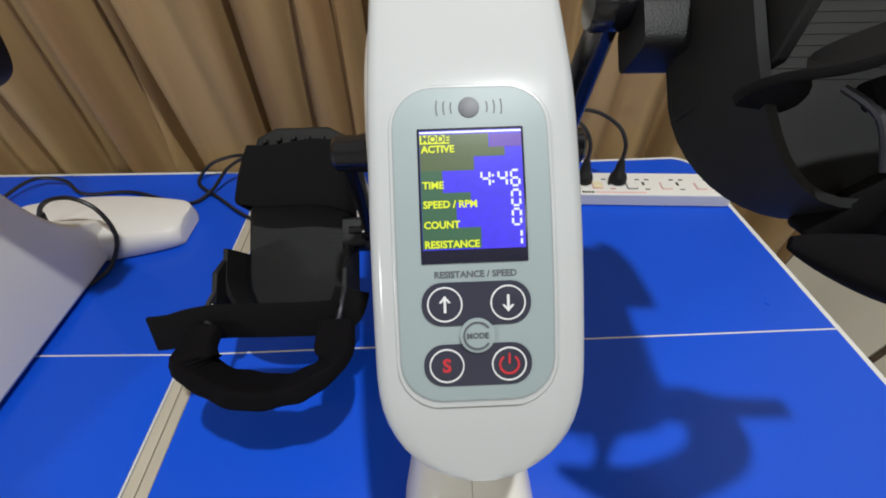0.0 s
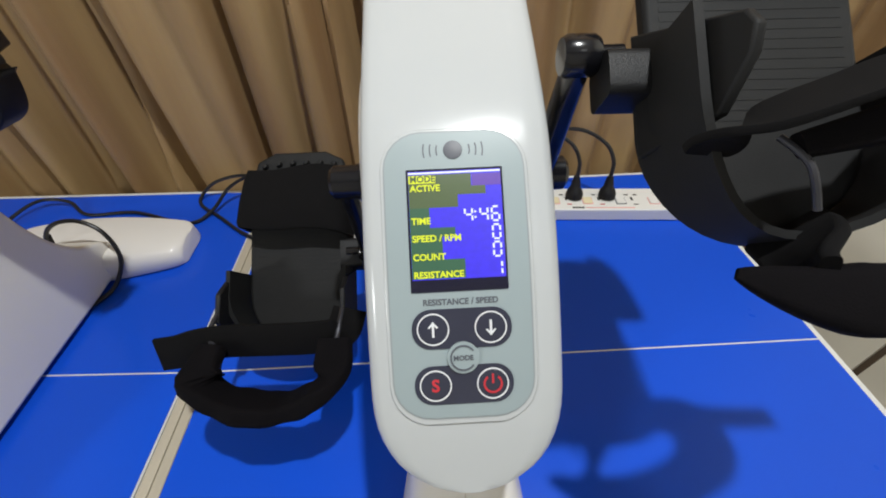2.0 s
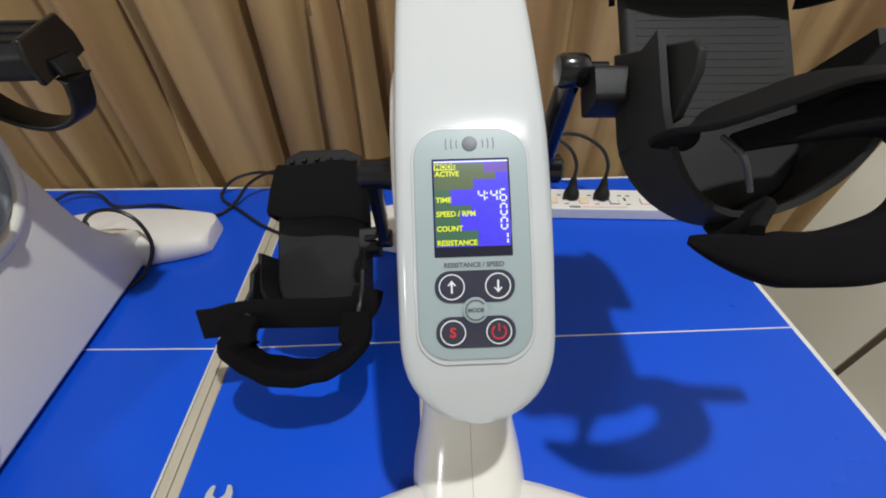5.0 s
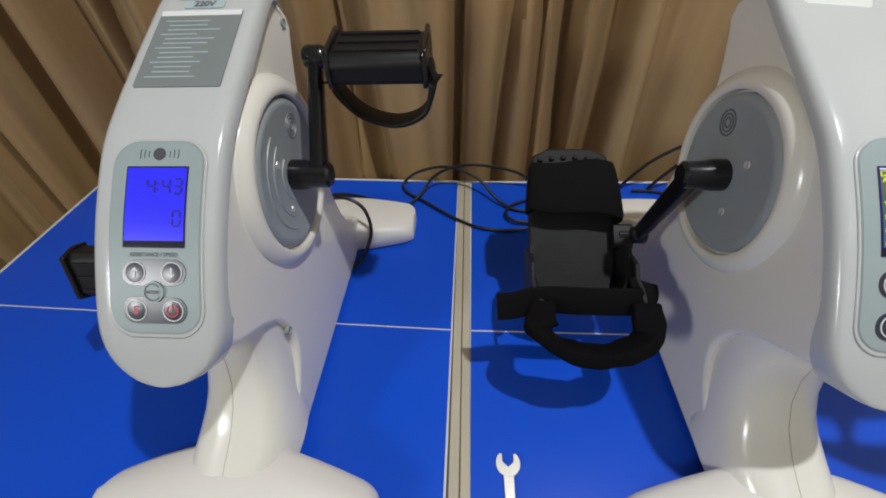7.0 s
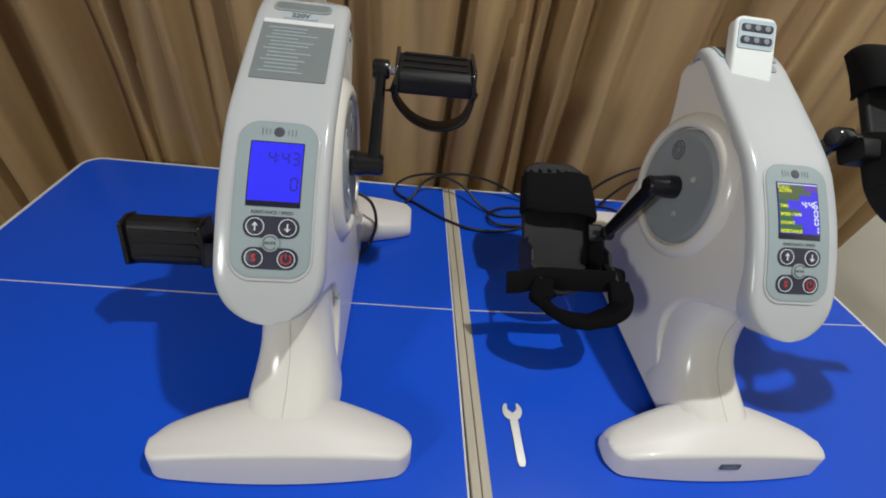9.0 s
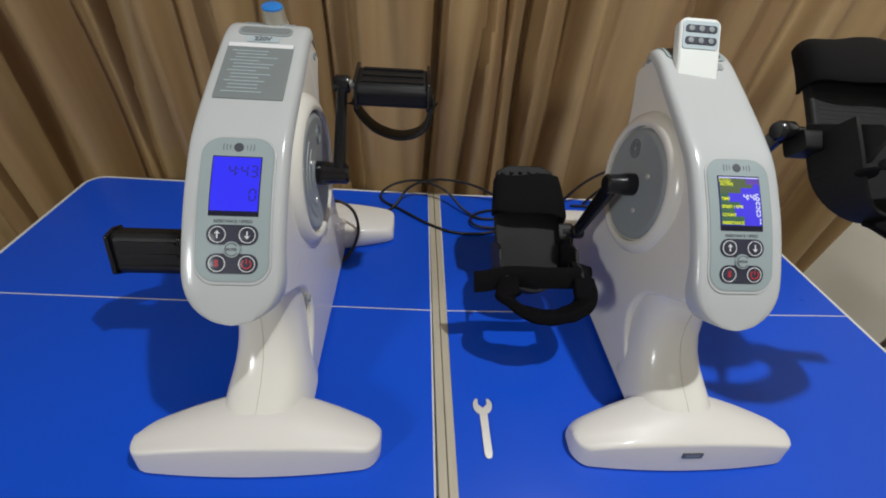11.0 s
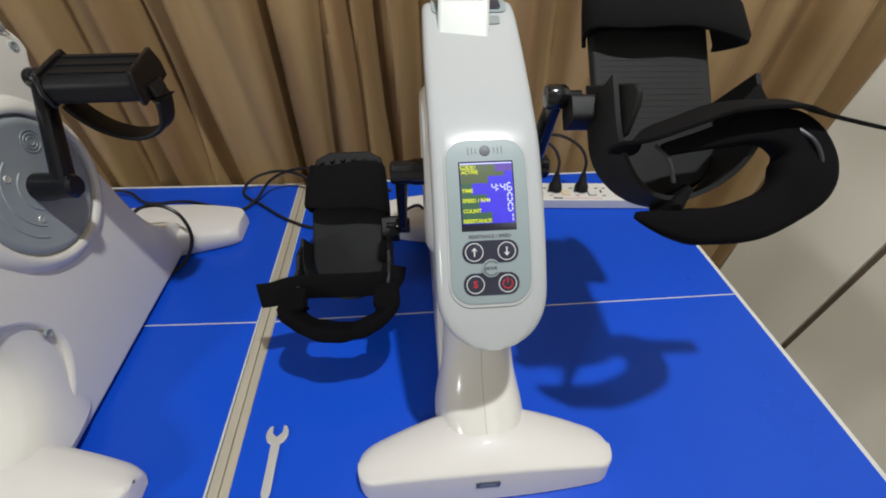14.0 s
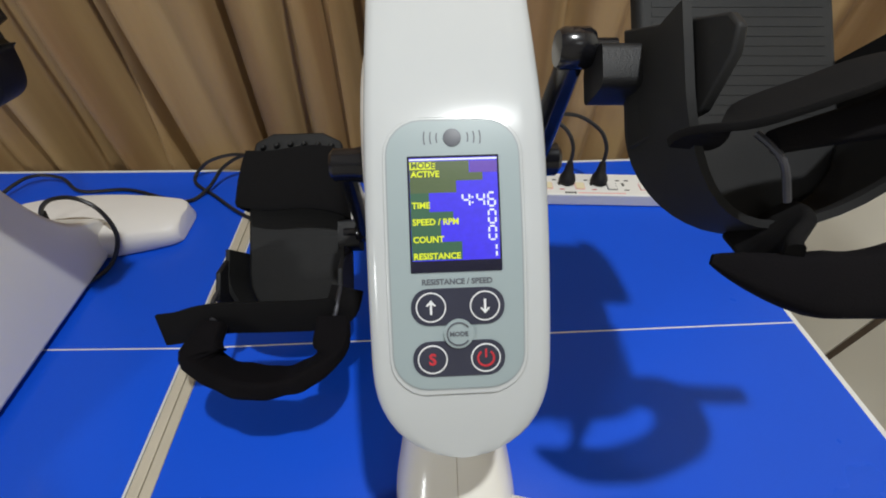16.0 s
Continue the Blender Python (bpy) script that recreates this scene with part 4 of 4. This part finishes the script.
prism(bm, [(0.033, 0.030), (0.063, 0.060), (0.075, 0.030)], 0.070, 0.0745, m_out)
part("strap_flap", bm, "web", right, "loose end of a black strap")


# ---------- loose things ----------
def remote():
    r = empty("remote_control", 0.3645, 0.056, 0.469)
    m = pose(0, 0, 0, 50, 0, -5)
    bm = bmesh.new()
    prism(bm, rrect(0.0315, 0.0520, 0.012), -0.009, 0.009, m @ Matrix.Translation((0, 0.0415, 0.002)))
    bevel(part("case", bm, "remote", r, "white remote case"), 0.004, 3)
    bm = bmesh.new()
    prism(bm, rrect(0.027, 0.021, 0.004), 0.009, 0.0122, m @ Matrix.Translation((0, 0.066, 0.0)))
    part("key_panel", bm, "remotep", r, "grey key panel")
    for y in (0.075, 0.057):
        bm = bmesh.new()
        prism(bm, rrect(0.0235, 0.0055, 0.004), 0.0118, 0.0132, m @ Matrix.Translation((0, y, 0)))
        f = part("key_field", bm, "dark", r)
        for k in (-0.015, 0.0, 0.015):
            bm = bmesh.new()
            lathe(bm, [(0.0042, 0.0128), (0.0042, 0.014), (0.0, 0.0144)], m @ Matrix.Translation((k, y, 0)), 14)
            part("key", bm, "label" if y > 0.055 else "sensor", f)
    tagged(r, "small white remote control standing in its holder", "remote")


remote()


def knob():
    k = empty("round_knob", -0.270, 0.125, 0.497)
    bm = bmesh.new()
    lathe(bm, [(0, 0), (0.0185, 0), (0.0185, 0.003), (0.017, 0.004), (0.0155, 0.024), (0.0, 0.024)], pose(0, 0, 0, 12, 0, 0))
    part("body", bm, "knob", k, "tan metal body")
    bm = bmesh.new()
    lathe(bm, [(0, 0.0238), (0.0150, 0.0238), (0.0150, 0.0265), (0.012, 0.0285), (0, 0.0285)], pose(0, 0, 0, 12, 0, 0))
    part("cap", bm, "knobtop", k, "blue cap")
    tagged(k, "tan round knob with a blue cap on the exerciser", "knob")


knob()


def wrench():
    pts = []
    for a in range(215, 575, 12):
        if 58 < (a % 360) < 122:
            continue
        pts.append((0.0165 * math.cos(radians(a)), 0.0160 * math.sin(radians(a)) * 1.05))
    # open jaw at the top
    ordered = sorted(pts, key=lambda p: (math.degrees(math.atan2(p[1], p[0])) - 118) % 360)
    ordered += [(0.0074, 0.0120), (0.0074, 0.002), (0.0, -0.0045), (-0.0074, 0.002), (-0.0074, 0.0120)]
    bm = bmesh.new()
    prism(bm, ordered, 0, 0.0032)
    prism(bm, [(-0.0070, -0.012), (0.0070, -0.012), (0.0064, -0.045), (0.0066, -0.080), (0.0045, -0.0865), (0.0, -0.088), (-0.0045, -0.0865), (-0.0066, -0.080), (-0.0064, -0.045)], 0.0004, 0.0029)
    ob = link("wrench", bm, "steel", loc=pose(0.0680, -0.214, 0.0007, 0, 0, 0.5))
    bevel(ob, 0.0006, 2)
    tagged(ob, "small flat steel open-end wrench lying on the table", "wrench")


wrench()


def power_strip():
    ang = -4.5
    p = empty("power_strip", 0.722, 0.328, 0.0007, ang)
    bm = bmesh.new()
    prism(bm, rrect(0.198, 0.036, 0.008), 0, 0.028)
    base = part("case", bm, "strip", p, "off-white plastic case")
    bevel(base, 0.003, 3)
    for i in range(6):
        x = -0.160 + 0.0655 * i
        if x > 0.18:
            break
        sw = -0.024
        bm = bmesh.new()
        prism(bm, rrect(0.0085, 0.0095, 0.002, 3), 0.027, 0.0305, pose(x + sw, -0.008, 0))
        s = part("switch", bm, "amber" if i in (1, 2) else "strip", p, "small rocker switch")
        bm = bmesh.new()
        prism(bm, rrect(0.0102, 0.0112, 0.002, 3), 0.0275, 0.0288, pose(x + sw, -0.008, 0))
        part("switch_frame", bm, "ink" if i == 3 else "pink", s)
        for dx, dy, w, h in ((-0.008, 0.012, 0.004, 0.0016), (0.010, 0.012, 0.004, 0.0016), (0.0, -0.001, 0.0022, 0.005), (0.004, -0.019, 0.0045, 0.0012)):
            bm = bmesh.new()
            box(bm, x + dx - w, x + dx + w, dy - h, dy + h, 0.0276, 0.0287)
            part("socket_hole", bm, "red" if dy < -0.01 and i < 3 else "brown", p, smooth=False)
    bm = bmesh.new()
    box(bm, -0.06, 0.035, -0.0315, -0.0285, 0.0276, 0.0285)
    part("printed_bar", bm, "pink", p, smooth=False)
    bm = bmesh.new()
    for k in range(4):
        box(bm, -0.086 + 0.006 * k, -0.0815 + 0.006 * k, -0.0325, -0.0270, 0.0276, 0.0285)
    part("maker_mark", bm, "brown", p, smooth=False)
    bm = bmesh.new()
    box(bm, 0.164, 0.188, -0.012, 0.022, 0.0278, 0.0290, pose(0, 0, 0, 0, 0, 14))
    part("tape", bm, "tape", p, "piece of blue tape", smooth=False)
    tagged(p, "off-white power strip with sockets and switches on the table", "power strip")
    turn = p.matrix_basis
    for k, x in ((0, -0.0775), (1, -0.012)):
        q = empty("mains_plug", 0, 0, 0)
        q.matrix_basis = turn @ Matrix.Translation((x, 0.004, 0.0275))
        bm = bmesh.new()
        lathe(bm, [(0, 0.0), (0.016, 0.0), (0.017, 0.008), (0.015, 0.016), (0.010, 0.024), (0.008, 0.036), (0.0055, 0.046), (0, 0.046)], pose(0, 0, 0, -14, 0, 0), 20)
        part("body", bm, "rubber", q, "black moulded plug")
        bm = bmesh.new()
        sweep(bm, spline([(0, 0.010, 0.040), (0.0, 0.018, 0.075), (-0.020, 0.035, 0.105), (-0.07, 0.06, 0.12), (-0.14, 0.075, 0.10), (-0.22, 0.07, 0.05), (-0.28, 0.06, -0.022)], 8), circle(0.0038, 8))
        part("lead", bm, "cable", q, "black lead")
        tagged(q, "black mains plug pushed into the power strip", "plug", "plugs in the power strip")


power_strip()


def cable(pts, label, r=0.0036):
    ob = tube("cable", pts, r, "cable")
    return tagged(ob, label, "cable", "cables on the table")


Z = 0.0045
cable([(-0.52, 0.30, Z), (-0.53, 0.36, 0.012), (-0.50, 0.425, 0.02), (-0.44, 0.43, 0.012), (-0.38, 0.39, Z), (-0.28, 0.39, Z), (-0.152, 0.345, Z), (-0.11, 0.375, 0.010), (-0.075, 0.415, 0.04), (-0.02, 0.43, 0.06), (0.05, 0.43, 0.062), (0.12, 0.43, 0.045), (0.18, 0.42, 0.02), (0.23, 0.40, Z)], "black cable looping across the blue table top")
cable([(0.22, 0.31, Z), (0.16, 0.275, Z), (0.102, 0.262, Z), (0.04, 0.268, Z), (-0.024, 0.304, Z), (-0.09, 0.36, Z), (-0.145, 0.405, Z), (-0.150, 0.435, 0.012), (-0.11, 0.440, 0.04), (-0.04, 0.435, 0.055), (0.03, 0.41, 0.04), (0.08, 0.36, 0.012), (0.13, 0.33, Z), (0.21, 0.34, Z)], "black cable in a loose loop between the exercisers")
cable([(0.20, 0.375, Z), (0.15, 0.37, Z), (0.11, 0.345, 0.008), (0.095, 0.31, 0.01), (0.12, 0.285, 0.01), (0.2, 0.29, Z)], "small loop of black cable on the table")
cable([(-0.312, 0.226, 0.066), (-0.297, 0.223, 0.096), (-0.264, 0.220, 0.118), (-0.226, 0.220, 0.119), (-0.196, 0.214, 0.096), (-0.187, 0.200, 0.050), (-0.203, 0.170, 0.012), (-0.228, 0.135, Z), (-0.26, 0.11, Z)], "black power cable plugged in at the exerciser's base")
cable([(0.415, 0.235, 0.060), (0.44, 0.25, 0.085), (0.47, 0.25, 0.07), (0.50, 0.28, 0.02), (0.51, 0.34, Z), (0.47, 0.40, Z), (0.40, 0.41, Z)], "black power cable behind the exerciser")
cable([(0.32, 0.235, 0.050), (0.30, 0.26, 0.06), (0.27, 0.255, 0.05), (0.25, 0.24, 0.02), (0.235, 0.26, Z), (0.24, 0.30, Z)], "short black cable curling from the exerciser")


def cable_boot(x, y, z, m):
    bm = bmesh.new()
    prof = [(0, -0.012)]
    for i in range(6):
        prof += [(0.0075 - 0.0004 * i, -0.012 + 0.0045 * i), (0.0075 - 0.0004 * i, -0.0095 + 0.0045 * i), (0.0055, -0.0092 + 0.0045 * i), (0.0055, -0.0078 + 0.0045 * i)]
    prof += [(0, 0.0152)]
    lathe(bm, prof, Matrix.Translation((x, y, z)) @ m, 16)
    ob = link("cable_boot", bm, "rubber")
    tagged(ob, "ribbed black cable boot at the exerciser's base", "cable boot")


cable_boot(-0.310, 0.226, 0.073, pose(0, 0, 0, 0, 24, 0))
